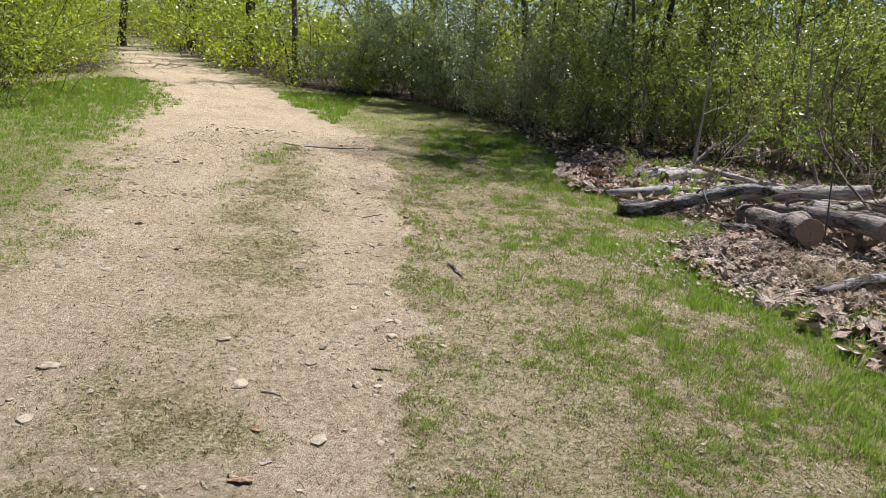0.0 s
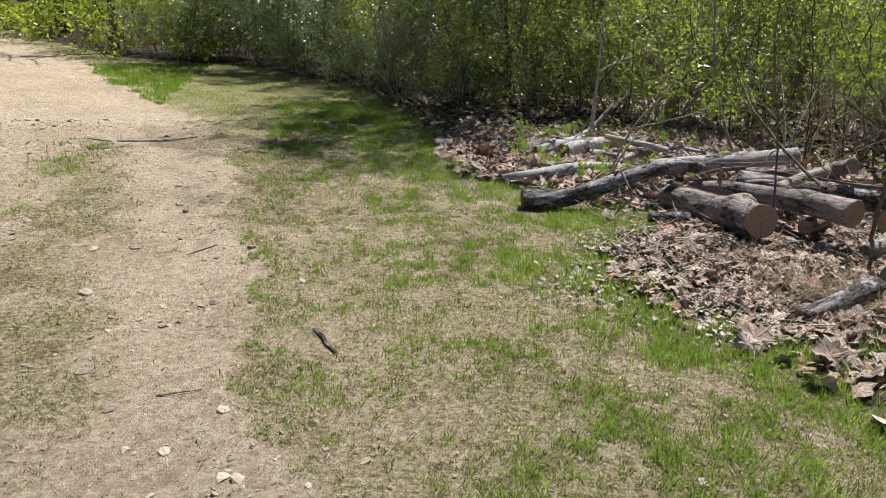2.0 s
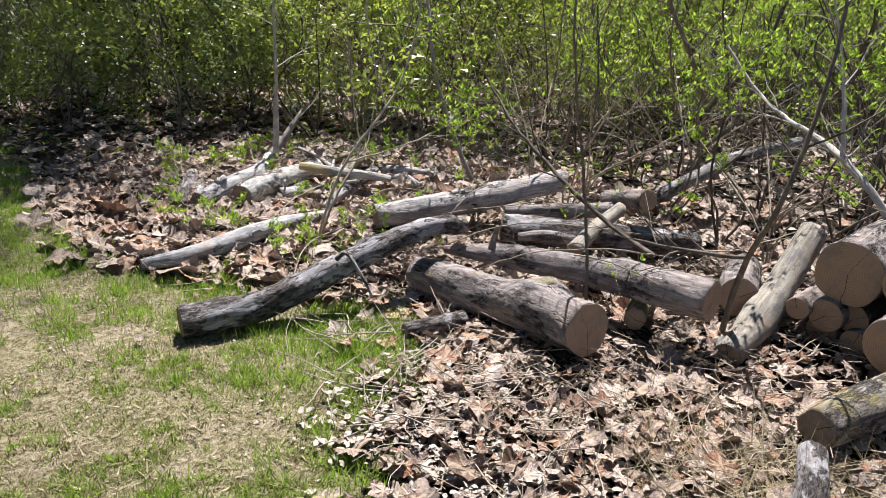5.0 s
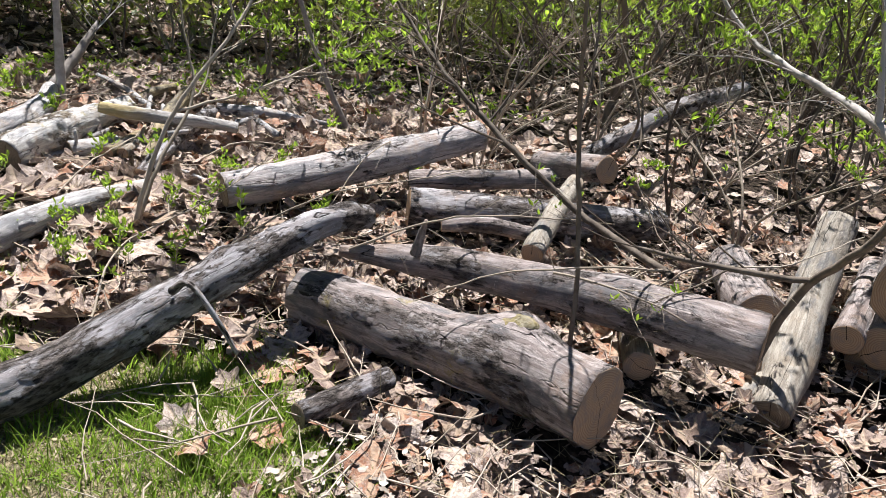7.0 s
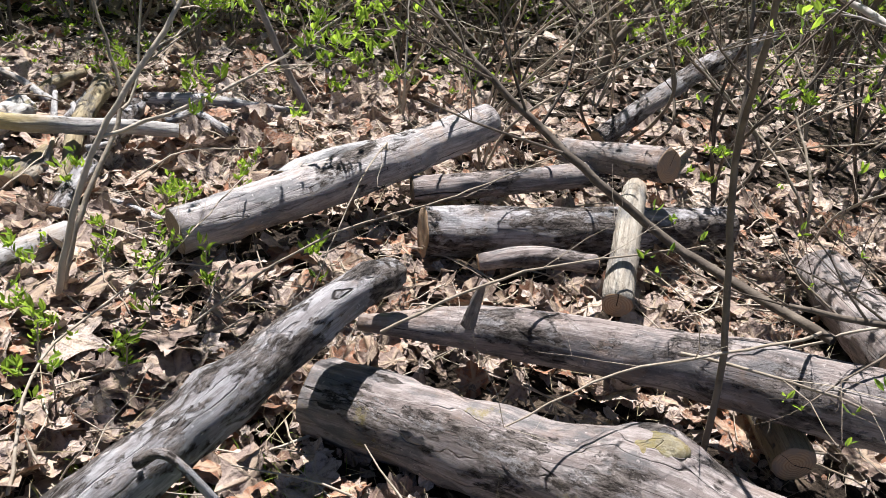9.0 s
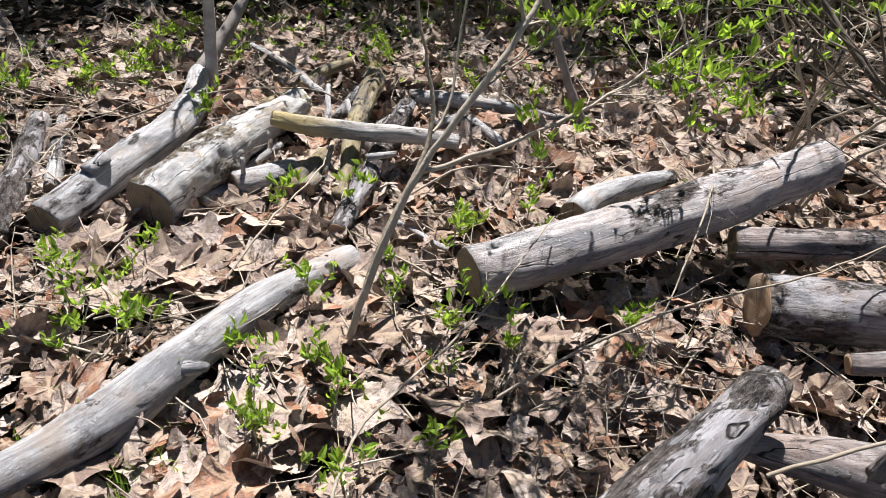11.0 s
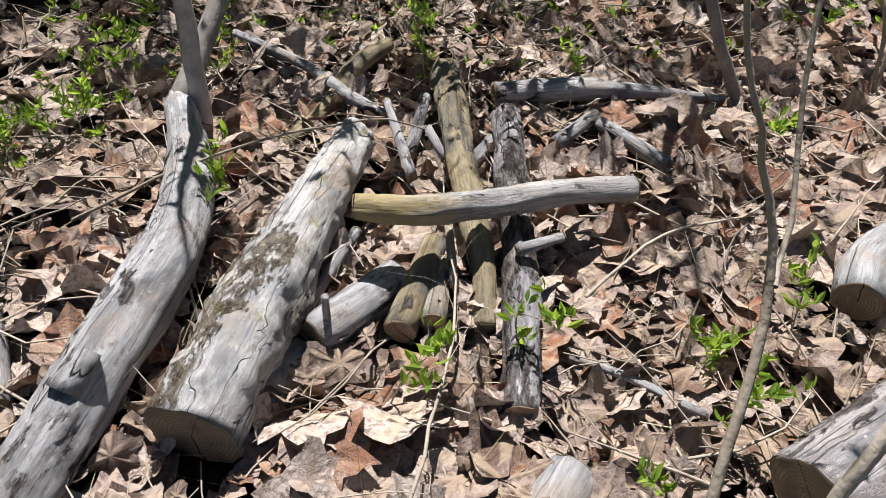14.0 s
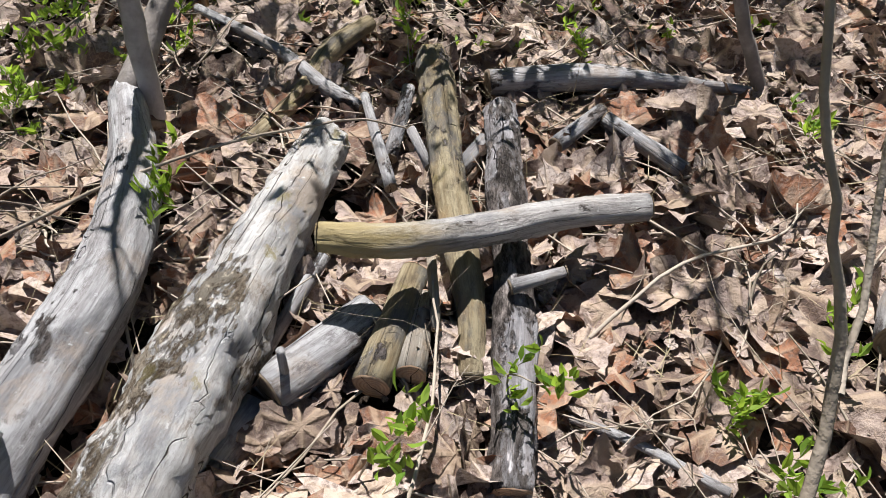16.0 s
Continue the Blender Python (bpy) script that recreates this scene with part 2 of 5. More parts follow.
def plain_material(name, a, b, scale, rough=0.8, leafy=0.0):
    n = Nodes(name)
    pos = n.add("NewGeometry").outputs["Position"]
    k = n.ramp(n.math("ADD", n.math("MULTIPLY", n.noise(pos, scale, 5, 0.65), 0.7), n.math("MULTIPLY", random_value(n), 0.3)), 0.3, 0.65)
    col = n.toned(n.mix(k, a, b), 0.75)
    n.bump(n.noise(pos, scale * 3, 4), 0.6, 0.006)
    if leafy:
        return n.leafy(col, col, leafy)
    return n.finish(col, rough, 0.2)


GROUND = ground_material()
GREY = wood_material("weathered_wood", (0.69, 0.685, 0.70), (0.47, 0.45, 0.455), (0.12, 0.102, 0.098), 0.42)
BROWN = wood_material("brown_weathered_wood", (0.54, 0.475, 0.46), (0.33, 0.272, 0.258), (0.07, 0.055, 0.05), 0.44)
MOSSED = wood_material("brown_wood_with_moss", (0.54, 0.475, 0.46), (0.33, 0.272, 0.258), (0.07, 0.055, 0.05), 0.44, 0.03)
BARKED = wood_material("furrowed_bark", (0.58, 0.56, 0.585), (0.39, 0.36, 0.37), (0.10, 0.083, 0.076), 0.52)
DULL = wood_material("dull_grey_brown_wood", (0.74, 0.69, 0.69), (0.52, 0.465, 0.46), (0.10, 0.082, 0.078), 0.43)
PALE = wood_material("pale_barkless_wood", (0.58, 0.53, 0.46), (0.42, 0.37, 0.31), (0.17, 0.135, 0.105), 0.38)
MOSSY = wood_material("mossy_wood", (0.47, 0.42, 0.34), (0.33, 0.28, 0.21), (0.1, 0.08, 0.06), 0.47, 0.1)
ROTTEN = wood_material("pale_rotten_wood", (0.82, 0.81, 0.80), (0.64, 0.61, 0.585), (0.17, 0.128, 0.1), 0.425, 0.02, 0.6, crust=((0.15, 0.105, 0.07), (0.5, 0.41, 0.31), (0.6, 0.52, 0.42)))
YELLOW = wood_material("yellowed_wood", (0.52, 0.44, 0.29), (0.36, 0.285, 0.175), (0.12, 0.09, 0.06), 0.43, 0.05)
STAINED = wood_material("grey_wood_with_yellow_end", (0.7, 0.675, 0.66), (0.48, 0.45, 0.435), (0.12, 0.103, 0.098), 0.42, tip=(0.56, 0.43, 0.18))
CUT = cut_material("sawn_wood", (0.56, 0.40, 0.275), (0.43, 0.285, 0.19), (0.37, 0.29, 0.235))
CUT_OLD = cut_material("old_sawn_wood", (0.36, 0.29, 0.215), (0.27, 0.21, 0.155), (0.2, 0.165, 0.13))
KNOB = wood_material("mossy_knob", (0.5, 0.45, 0.33), (0.36, 0.31, 0.2), (0.12, 0.09, 0.06), 0.4, 0.2)
LEAF_DEAD = dead_leaf_material()
BLEACHED = plain_material("bleached_leaf", (0.20, 0.16, 0.13), (0.56, 0.485, 0.42), 22, 0.8, 0.1)
LEAF_NEAR = green_leaf_material("young_leaf", (0.10, 0.20, 0.025), (0.25, 0.37, 0.055), 0.48, (0.44, 0.62, 0.07))
LEAF_FAR = green_leaf_material("thicket_leaf", (0.07, 0.105, 0.024), (0.22, 0.265, 0.075), 0.38, (0.52, 0.61, 0.095), 0.4, 0.55)
LEAF_HEDGE = green_leaf_material("hedge_leaf", (0.14, 0.2, 0.028), (0.27, 0.32, 0.055), 0.42, (0.58, 0.70, 0.05), 0.4, 0.5)
LEAF_GREY = green_leaf_material("greyish_leaf", (0.12, 0.16, 0.08), (0.33, 0.385, 0.23), 0.24, (0.40, 0.49, 0.2), 0.36, 0.6)
GRASS = green_leaf_material("grass_blade", (0.12, 0.22, 0.025), (0.28, 0.37, 0.065), 0.42, (0.38, 0.56, 0.07))
WEED = green_leaf_material("dull_grass_blade", (0.09, 0.092, 0.025), (0.32, 0.29, 0.115), 0.25, (0.22, 0.22, 0.07))
STRAW = plain_material("dry_grass", (0.36, 0.295, 0.17), (0.52, 0.44, 0.28), 12, 0.8, 0.25)
TWIG = plain_material("twig_bark", (0.32, 0.265, 0.205), (0.5, 0.43, 0.355), 25)
STEM = plain_material("stem_bark", (0.08, 0.062, 0.05), (0.22, 0.18, 0.145), 18)
TRUNK = plain_material("tree_bark", (0.06, 0.048, 0.04), (0.17, 0.14, 0.115), 12)
DEADWOOD = plain_material("bleached_deadwood", (0.25, 0.22, 0.2), (0.52, 0.48, 0.45), 16)
STONE = plain_material("stone", (0.24, 0.2, 0.155), (0.5, 0.425, 0.33), 24)


# ---- small tools ----
def vnoise(x, y, scale, seed=0):
    """Smooth value noise from 0 to 1 over the plan."""
    x, y = np.asarray(x, float) * scale, np.asarray(y, float) * scale
    xi, yi = np.floor(x).astype(np.int64), np.floor(y).astype(np.int64)
    fx, fy = x - xi, y - yi
    fx, fy = fx * fx * (3 - 2 * fx), fy * fy * (3 - 2 * fy)

    def h(a, b):
        v = np.sin(a * 127.1 + b * 311.7 + seed * 74.7) * 43758.5453
        return v - np.floor(v)

    return (h(xi, yi) * (1 - fx) + h(xi + 1, yi) * fx) * (1 - fy) + (h(xi, yi + 1) * (1 - fx) + h(xi + 1, yi + 1) * fx) * fy


def step(v, lo, hi):
    k = np.clip((np.asarray(v, float) - lo) / (hi - lo), 0, 1)
    return k * k * (3 - 2 * k)


ROAD_Y = [-40, 0, 3.7, 6, 9.3, 11.2, 13.8, 16.5, 18.3, 21, 25, 30, 34, 60, 400]
ROAD_R = [0.6, 0.05, -0.15, -0.42, -0.9, -1.35, -2.85, -3.9, -4.7, -6.5, -8.9, -12.2, -14.2, -27.0, -197]
ROAD_L = [-2.0, -2.2, -2.35, -2.9, -3.95, -4.4, -5.1, -6.3, -7.5, -8.8, -10.7, -12.95, -14.9, -28.6, -199]
LITTER_Y = [-40, 0, 3.0, 3.5, 4.4, 4.9, 5.3, 5.8, 6.2, 6.5, 7.0, 7.6, 8.2, 9.6, 12, 13.7, 17, 18.5, 30, 60, 400]
LITTER_X = [3.0, 2.8, 2.45, 2.4, 2.35, 2.2, 1.85, 1.8, 2.2, 2.6, 2.62, 1.95, 1.5, 1.5, 1.4, 1.1, -0.8, -3.9, -11.6, -26, -195]


def cover_at(x, y):
    """Shares of bare track, leaf litter and lush green at a place."""
    r, l = np.interp(y, ROAD_Y, ROAD_R), np.interp(y, ROAD_Y, ROAD_L)
    ragged = 0.26 * (vnoise(x, y, 2.6, 41) - 0.5) + 0.22 * (vnoise(x, y, 8, 42) - 0.5)
    track = step(x, l - 0.3 + 2 * ragged, l + 0.2 + 2 * ragged) * (1 - step(x, r - 0.1 + ragged, r + 0.13 + ragged))
    strip = np.exp(-((x - (r - 0.98 - 0.04 * np.maximum(y - 4, 0))) / 0.42) ** 2) * (1 - step(y, 8.5, 10.5)) * (0.5 + 0.9 * step(vnoise(x, y, 3.1, 43), 0.25, 0.6))
    scuff = 0.42 * np.exp(-((x - r - 0.45) / 0.5) ** 2) * (1 - step(y, 6.5, 9))
    dirt = np.clip(track * np.clip(1 - 0.95 * strip, 0, 1) + scuff * (1 - track) + 0.35 * np.exp(-((x - l + 0.2) / 0.5) ** 2) * (1 - track), 0, 1)
    edge = np.interp(y, LITTER_Y, LITTER_X)
    litter = np.maximum(step(x, edge - 0.25, edge + 0.3), 1 - step(x, l - 5.0 + 3.4 * step(y, 15, 19), l - 3.6 + 3.4 * step(y, 15, 19)))
    near_edge = np.exp(-((x - edge + 0.1) / 0.32) ** 2)
    clump = step(0.5 * vnoise(x, y, 3.2, 11) + 0.5 * vnoise(x, y, 9, 12), 0.42, 0.68)
    lush = np.clip(0.55 * clump * step(x, r, r + 0.1) + 1.0 * step(-x, -l + 0.05, -l + 0.9) * step(y, 1.5, 5.0) + 0.6 * step(x, r, r + 0.5) * step(y, 8.5, 12) + 0.3 * near_edge * clump + 0.12 * step(x, r + 0.8, edge), 0, 1) * (1 - dirt)
    return dirt, litter, lush


def ground_z(x, y):
    dirt, litter, lush = cover_at(x, y)
    r = np.interp(y, ROAD_Y, ROAD_R)
    rut = np.exp(-((x - r + 0.3) / 0.22) ** 2) + np.exp(-((x - r + 1.75) / 0.25) ** 2)
    edge = np.interp(y, LITTER_Y, LITTER_X)
    z = 0.035 * step(x, edge, edge + 0.9) * step(y, 2, 5) + 0.11 * np.exp(-((x - 4.6) / 0.7) ** 2 - ((y - 5.55) / 0.6) ** 2) - 0.022 * rut
    z = z + 0.03 * (vnoise(x, y, 1.1, 3) - 0.5) + 0.012 * (vnoise(x, y, 5, 4) - 0.5) * (0.4 + litter)
    z = z + 0.008 * (vnoise(x, y, 14, 5) - 0.5)
    return z * (1 - step(np.abs(x) + np.abs(y - 8), 60, 150))


def mesh_object(name, verts, faces, material, parent=None, grain=None, smooth=True):
    """Links one mesh object from arrays; faces: a list of tuples, or an array with one length of face."""
    me = bpy.data.meshes.new(name)
    verts = np.asarray(verts, np.float32)
    if isinstance(faces, np.ndarray):
        k = faces.shape[1]
        me.vertices.add(len(verts))
        me.vertices.foreach_set("co", verts.ravel())
        me.loops.add(faces.size)
        me.loops.foreach_set("vertex_index", faces.astype(np.int32).ravel())
        me.polygons.add(len(faces))
        me.polygons.foreach_set("loop_start", np.arange(0, faces.size, k, dtype=np.int32))
        me.update(calc_edges=True)
        me.validate()
    else:
        me.from_pydata(verts.tolist(), [], faces)
    if grain is not None:
        me.attributes.new("grain", "FLOAT_VECTOR", "POINT").data.foreach_set("vector", np.asarray(grain, np.float32).ravel())
    me.materials.append(material)
    me.polygons.foreach_set("use_smooth", [smooth] * len(me.polygons))
    ob = new(name, me)
    ob.parent = parent
    return ob


def smooth_path(rows, gap):
    """Points and radii along a soft curve through the rows (x, y, z, r)."""
    p = np.array(rows, float)
    if len(p) == 2:
        n = max(3, int(np.linalg.norm(p[1, :3] - p[0, :3]) / gap))
        return p[0] + (p[1] - p[0]) * np.linspace(0, 1, n)[:, None]
    q = np.vstack([2 * p[0] - p[1], p, 2 * p[-1] - p[-2]])
    out = []
    for i in range(1, len(q) - 2):
        n = max(2, int(np.linalg.norm(q[i + 1, :3] - q[i, :3]) / gap))
        for t in np.linspace(0, 1, n, endpoint=False):
            a, b, c, d = q[i - 1], q[i], q[i + 1], q[i + 2]
            out.append(0.5 * (2 * b + (c - a) * t + (2 * a - 5 * b + 4 * c - d) * t * t + (3 * b - 3 * c + d - a) * t ** 3))
    out.append(p[-1])
    out = np.array(out)
    out[:, 3] = np.maximum(out[:, 3], p[:, 3].min() * 0.8)
    return out


def rings(path, sides, rough=0.0, seed=0, knots=()):
    """Rings of a log round its path: vertices, quads, and the log's own coordinates for its grain."""
    p, r = path[:, :3], path[:, 3]
    d = np.gradient(p, axis=0)
    d /= np.linalg.norm(d, axis=1)[:, None] + 1e-9
    up = np.array([0, 0, 1.0]) if abs(d[0][2]) < 0.9 else np.array([1.0, 0, 0])
    along = np.concatenate([[0], np.cumsum(np.linalg.norm(np.diff(p, axis=0), axis=1))])
    a = np.linspace(0, 2 * np.pi, sides, endpoint=False)
    verts, grain = [], []
    u = up - d[0] * (up @ d[0])
    u /= np.linalg.norm(u)
    for i in range(len(p)):
        u = u - d[i] * (u @ d[i])
        u /= np.linalg.norm(u)
        v = np.cross(d[i], u)
        for k in range(sides):
            way = np.cos(a[k]) * u + np.sin(a[k]) * v
            rr = r[i]
            if rough:
                rr *= 1 + rough * (noise.noise(Vector((np.cos(a[k]) * 1.3 + seed * 9.1, np.sin(a[k]) * 1.3, along[i] * 5 + seed))) + 0.5 * noise.noise(Vector((np.cos(a[k]) * 4 + seed, np.sin(a[k]) * 4, along[i] * 14))) + 0.45 * noise.noise(Vector((np.cos(a[k]) * 11 + seed, np.sin(a[k]) * 11, along[i] * 45))))
            for at, ang, high, wide in knots:
                e = (along[i] - at * along[-1]) / wide
                f = math.remainder(a[k] - radians(ang), 2 * math.pi) * r[i] / wide
                rr += high * math.exp(-e * e - f * f)
            verts.append(p[i] + way * rr)
            grain.append((np.cos(a[k]) * rr, np.sin(a[k]) * rr, along[i]))
    idx = np.arange(len(p) * sides).reshape(len(p), sides)
    nxt = np.roll(idx, -1, axis=1)
    quads = np.stack([idx[:-1], nxt[:-1], nxt[1:], idx[1:]], -1).reshape(-1, 4)
    return np.array(verts), quads, np.array(grain), idx


def cap(verts, grain, ring, flip, lift, seed):
    """A sawn end: the ring closed with inner rings, a little uneven."""
    c = verts[ring].mean(0)
    nrm = np.cross(verts[ring[1]] - c, verts[ring[0]] - c)
    nrm = nrm / (np.linalg.norm(nrm) + 1e-9) * (-1 if flip else 1)
    vs, gs, faces, n = [], [], [], len(ring)
    for q, s in enumerate((0.985, 0.94, 0.6, 0.25)):
        for k in range(n):
            v = c + (verts[ring[k]] - c) * s
            vs.append(v + nrm * (lift * (0.4 if q == 0 else 1) + 0.002 * noise.noise(Vector(v * 40))))
            gs.append((grain[ring[k]][0] * s, grain[ring[k]][1] * s, seed))
    vs.append(c + nrm * lift)
    gs.append((0, 0, seed))
    for q in range(3):
        for k in range(n):
            f = (q * n + k, q * n + (k + 1) % n, (q + 1) * n + (k + 1) % n, (q + 1) * n + k)
            faces.append(f if flip else f[::-1])
    for k in range(n):
        f = (3 * n + k, 3 * n + (k + 1) % n, len(vs) - 1)
        faces.append(f if flip else f[::-1])
    return vs, faces, gs


LOG_LINES = []


def log(name, rows, material, label, category="log", cut=CUT, ends=(True, True), sides=26, rough=0.13, knots=(), stubs=(), group="stacked logs", gap=0.03, knob=None):
    """A log or stick: body, sawn ends, and stubs of side branches."""
    seed = len(bpy.data.objects) * 0.37
    path = smooth_path(rows, gap)
    LOG_LINES.append(path)
    root = tagged(new(name), label, category, group)
    root.location = path[0][:3]
    v, q, g, idx = rings(path, sides, rough, seed, knots)
    faces = [tuple(f) for f in q.tolist()] + [tuple(idx[0][::-1].tolist()), tuple(idx[-1].tolist())]
    o = path[0][:3]
    mesh_object("bark", v - o, faces, material, root, g)
    for e, flip in ((0, False), (-1, True)):
        if ends[e]:
            vs, fs, gs = cap(v, g, idx[e], flip, 0.004, seed)
            mesh_object("cut_end", np.array(vs) - o, fs, cut, root, gs)
    if knob:
        kv, kq, kg, ki = rings(smooth_path(knob, 0.012), 18, 0.16, seed)
        mesh_object("knob", kv - o, [tuple(f) for f in kq.tolist()] + [tuple(ki[0][::-1].tolist()), tuple(ki[-1].tolist())], KNOB, root, kg)
    for stub in stubs:
        pv, pq, pg, pi = rings(smooth_path(stub, 0.015), 8, 0.15, seed)
        mesh_object("branch_stub", pv - o, [tuple(f) for f in pq.tolist()] + [tuple(pi[0][::-1].tolist()), tuple(pi[-1].tolist())], material, root, pg)
    return root


# ---- ground ----
def axis(lo, hi, d, far):
    mid = np.arange(lo, hi, d)
    out, v, s = [], hi, d
    while v < far:
        out.append(v)
        s *= 1.22
        v += s
    low, v, s = [], lo - d, d
    while v > -far:
        low.append(v)
        s *= 1.22
        v -= s
    return np.concatenate([low[::-1], mid, out, [far + 200.0]])


def build_ground():
    xs, ys = axis(-6.0, 5.5, 0.065, 500), axis(1.5, 18.0, 0.075, 500)
    X, Y = np.meshgrid(xs, ys)
    v = np.stack([X, Y, ground_z(X, Y)], -1).reshape(-1, 3)
    idx = np.arange(X.size).reshape(X.shape)
    quads = np.stack([idx[:-1, :-1], idx[:-1, 1:], idx[1:, 1:], idx[1:, :-1]], -1).reshape(-1, 4)
    ob = mesh_object("ground", v, quads, GROUND)
    dirt, litter, lush = cover_at(v[:, 0], v[:, 1])
    col = np.stack([dirt, litter, lush, np.ones_like(dirt)], -1).astype(np.float32)
    ob.data.color_attributes.new("cover", "FLOAT_COLOR", "POINT").data.foreach_set("color", col.ravel())
    tagged(ob, "sandy dirt track with grass verges and leaf litter", "ground", kind="structure")


build_ground()

# ---- the log pile beside the track ----
log("fallen_branch", [(1.70, 7.12, 0.075, 0.072), (2.05, 7.08, 0.105, 0.072), (2.36, 7.05, 0.21, 0.066), (2.60, 7.02, 0.30, 0.058), (2.91, 7.025, 0.375, 0.05), (3.17, 7.05, 0.345, 0.043)], BARKED, "bent grey branch with furrowed bark, propped on the log pile", "branch", CUT_OLD, rough=0.2, knots=[(0.35, 60, 0.02, 0.06), (0.62, -40, 0.022, 0.05), (0.93, 20, 0.022, 0.05)],
    stubs=[[(2.40, 7.0, 0.30, 0.012), (2.42, 6.94, 0.345, 0.009), (2.46, 6.86, 0.25, 0.008), (2.50, 6.83, 0.15, 0.006)]])
log("log", [(2.90, 7.04, 0.12, 0.095), (3.0, 6.6, 0.155, 0.104), (3.05, 6.25, 0.20, 0.112), (3.042, 5.985, 0.232, 0.116)], MOSSED, "weathered brown log with a knot and sawn end in dead leaves", knots=[(0.72, -30, 0.05, 0.1)], knob=[(3.05, 6.40, 0.18, 0.09), (3.06, 6.35, 0.235, 0.08), (3.07, 6.30, 0.285, 0.062), (3.075, 6.26, 0.325, 0.036), (3.08, 6.24, 0.342, 0.01)])
log("log", [(3.094, 7.089, 0.21, 0.02), (3.277, 6.80, 0.24, 0.062), (3.42, 6.42, 0.28, 0.074), (3.48, 6.15, 0.315, 0.088), (3.56, 5.77, 0.345, 0.092)], BROWN, "long weathered log tapering to a broken tip, sawn end",
    ends=(False, True), stubs=[[(3.20, 6.83, 0.28, 0.02), (3.205, 6.82, 0.36, 0.014), (3.208, 6.81, 0.415, 0.006)]])
log("log", [(3.098, 7.827, 0.17, 0.078), (3.632, 7.66, 0.25, 0.082), (4.33, 7.50, 0.36, 0.072)], DULL, "pale grey barkless log propped at one end", cut=CUT_OLD)
log("branch", [(3.64, 7.93, 0.14, 0.05), (3.76, 7.95, 0.15, 0.052), (3.9, 7.92, 0.18, 0.04), (4.07, 7.87, 0.2, 0.026)], GREY, "short crooked bleached branch behind a log", "branch", CUT_OLD, sides=18)
log("log", [(4.45, 7.20, 0.30, 0.055), (4.28, 6.75, 0.44, 0.06)], BROWN, "short grey-brown log with sawn end")
log("split_log", [(3.86, 7.50, 0.20, 0.049), (4.392, 7.01, 0.29, 0.045)], BROWN, "split grey log lying across the pile", cut=CUT_OLD)
log("log", [(3.66, 7.30, 0.185, 0.085), (4.075, 6.93, 0.19, 0.082), (4.55, 6.55, 0.20, 0.065)], BARKED, "old log with flaking bark and square pale end", cut=CUT)
log("branch", [(3.559, 7.023, 0.23, 0.025), (3.67, 6.9, 0.26, 0.032), (3.789, 6.75, 0.25, 0.028)], BROWN, "short brown branch wedged between logs", "branch", sides=12)
log("branch", [(4.093, 6.786, 0.40, 0.038), (3.80, 6.68, 0.36, 0.04), (3.54, 6.585, 0.30, 0.042)], PALE, "pale barkless branch leaning on a log", "branch", sides=14)
log("log", [(4.47, 5.86, 0.50, 0.068), (4.15, 5.80, 0.28, 0.072), (3.88, 5.74, 0.16, 0.078), (3.66, 5.70, 0.09, 0.06)], PALE, "pale crooked log leaning down from the pile", cut=CUT_OLD)
log("branch", [(3.80, 5.77, 0.11, 0.045), (3.66, 5.80, 0.07, 0.036)], PALE, "short pale fork of a crooked log", "branch", sides=12)
PILE = [(4.115, 5.496, 0.47, 0.147, 0.95), (4.11, 5.255, 0.50, 0.096, 0.9), (3.95, 5.18, 0.30, 0.12, 1.0), (4.022, 5.631, 0.27, 0.052, 0.8), (4.086, 5.532, 0.26, 0.076, 0.9), (4.17, 5.45, 0.26, 0.068, 0.9), (4.13, 5.40, 0.17, 0.062, 0.8), (4.15, 5.56, 0.16, 0.07, 0.8)]
for x, y, z, r, length in PILE:
    log("log", [(x, y, z, r), (x + 0.55 * length, y + 0.06 * length, z + 0.015, r * 1.03), (x + length, y + 0.13 * length, z, r)], MOSSED if r > 0.09 else BROWN, "sawn log in a stack, pale round end", rough=0.07)
log("log", [(3.966, 5.889, 0.23, 0.092), (4.2, 6.03, 0.2, 0.094), (4.5, 6.2, 0.17, 0.09)], BROWN, "sawn log lying behind a leaning one")
log("log", [(3.328, 5.12, 0.16, 0.075), (3.7, 5.09, 0.17, 0.095), (4.25, 5.02, 0.17, 0.108)], MOSSY, "low mossy log lying in dead leaves", cut=CUT_OLD)
log("root_branch", [(2.577, 4.834, 0.07, 0.042), (2.80, 4.88, 0.115, 0.048), (3.0, 4.95, 0.145, 0.05), (3.2, 5.06, 0.14, 0.05)], BARKED, "curved rooty branch half buried in dry grass", "branch", CUT_OLD, ends=(True, False))
log("log", [(3.44, 6.06, 0.16, 0.052), (3.75, 6.25, 0.17, 0.055)], YELLOW, "small sawn log under the pile")
log("stick", [(2.52, 6.57, 0.09, 0.036), (2.823, 6.539, 0.1, 0.034)], BARKED, "short grey stick in dead leaves", "stick", CUT_OLD, sides=12)
log("stick", [(2.37, 5.72, 0.03, 0.024), (2.235, 5.487, 0.03, 0.028)], PALE, "short pale stick lying on dead leaves", "stick", sides=10)
log("branch", [(1.738, 7.93, 0.05, 0.03), (1.95, 7.88, 0.08, 0.045), (2.163, 7.903, 0.1, 0.056), (2.351, 7.97, 0.115, 0.055), (2.622, 8.069, 0.115, 0.049), (2.93, 8.135, 0.1, 0.043)], GREY, "curved bleached branch lying in dead leaves", "branch", CUT_OLD, gap=0.025,
    stubs=[[(2.35, 7.93, 0.13, 0.02), (2.372, 7.863, 0.175, 0.012)]])
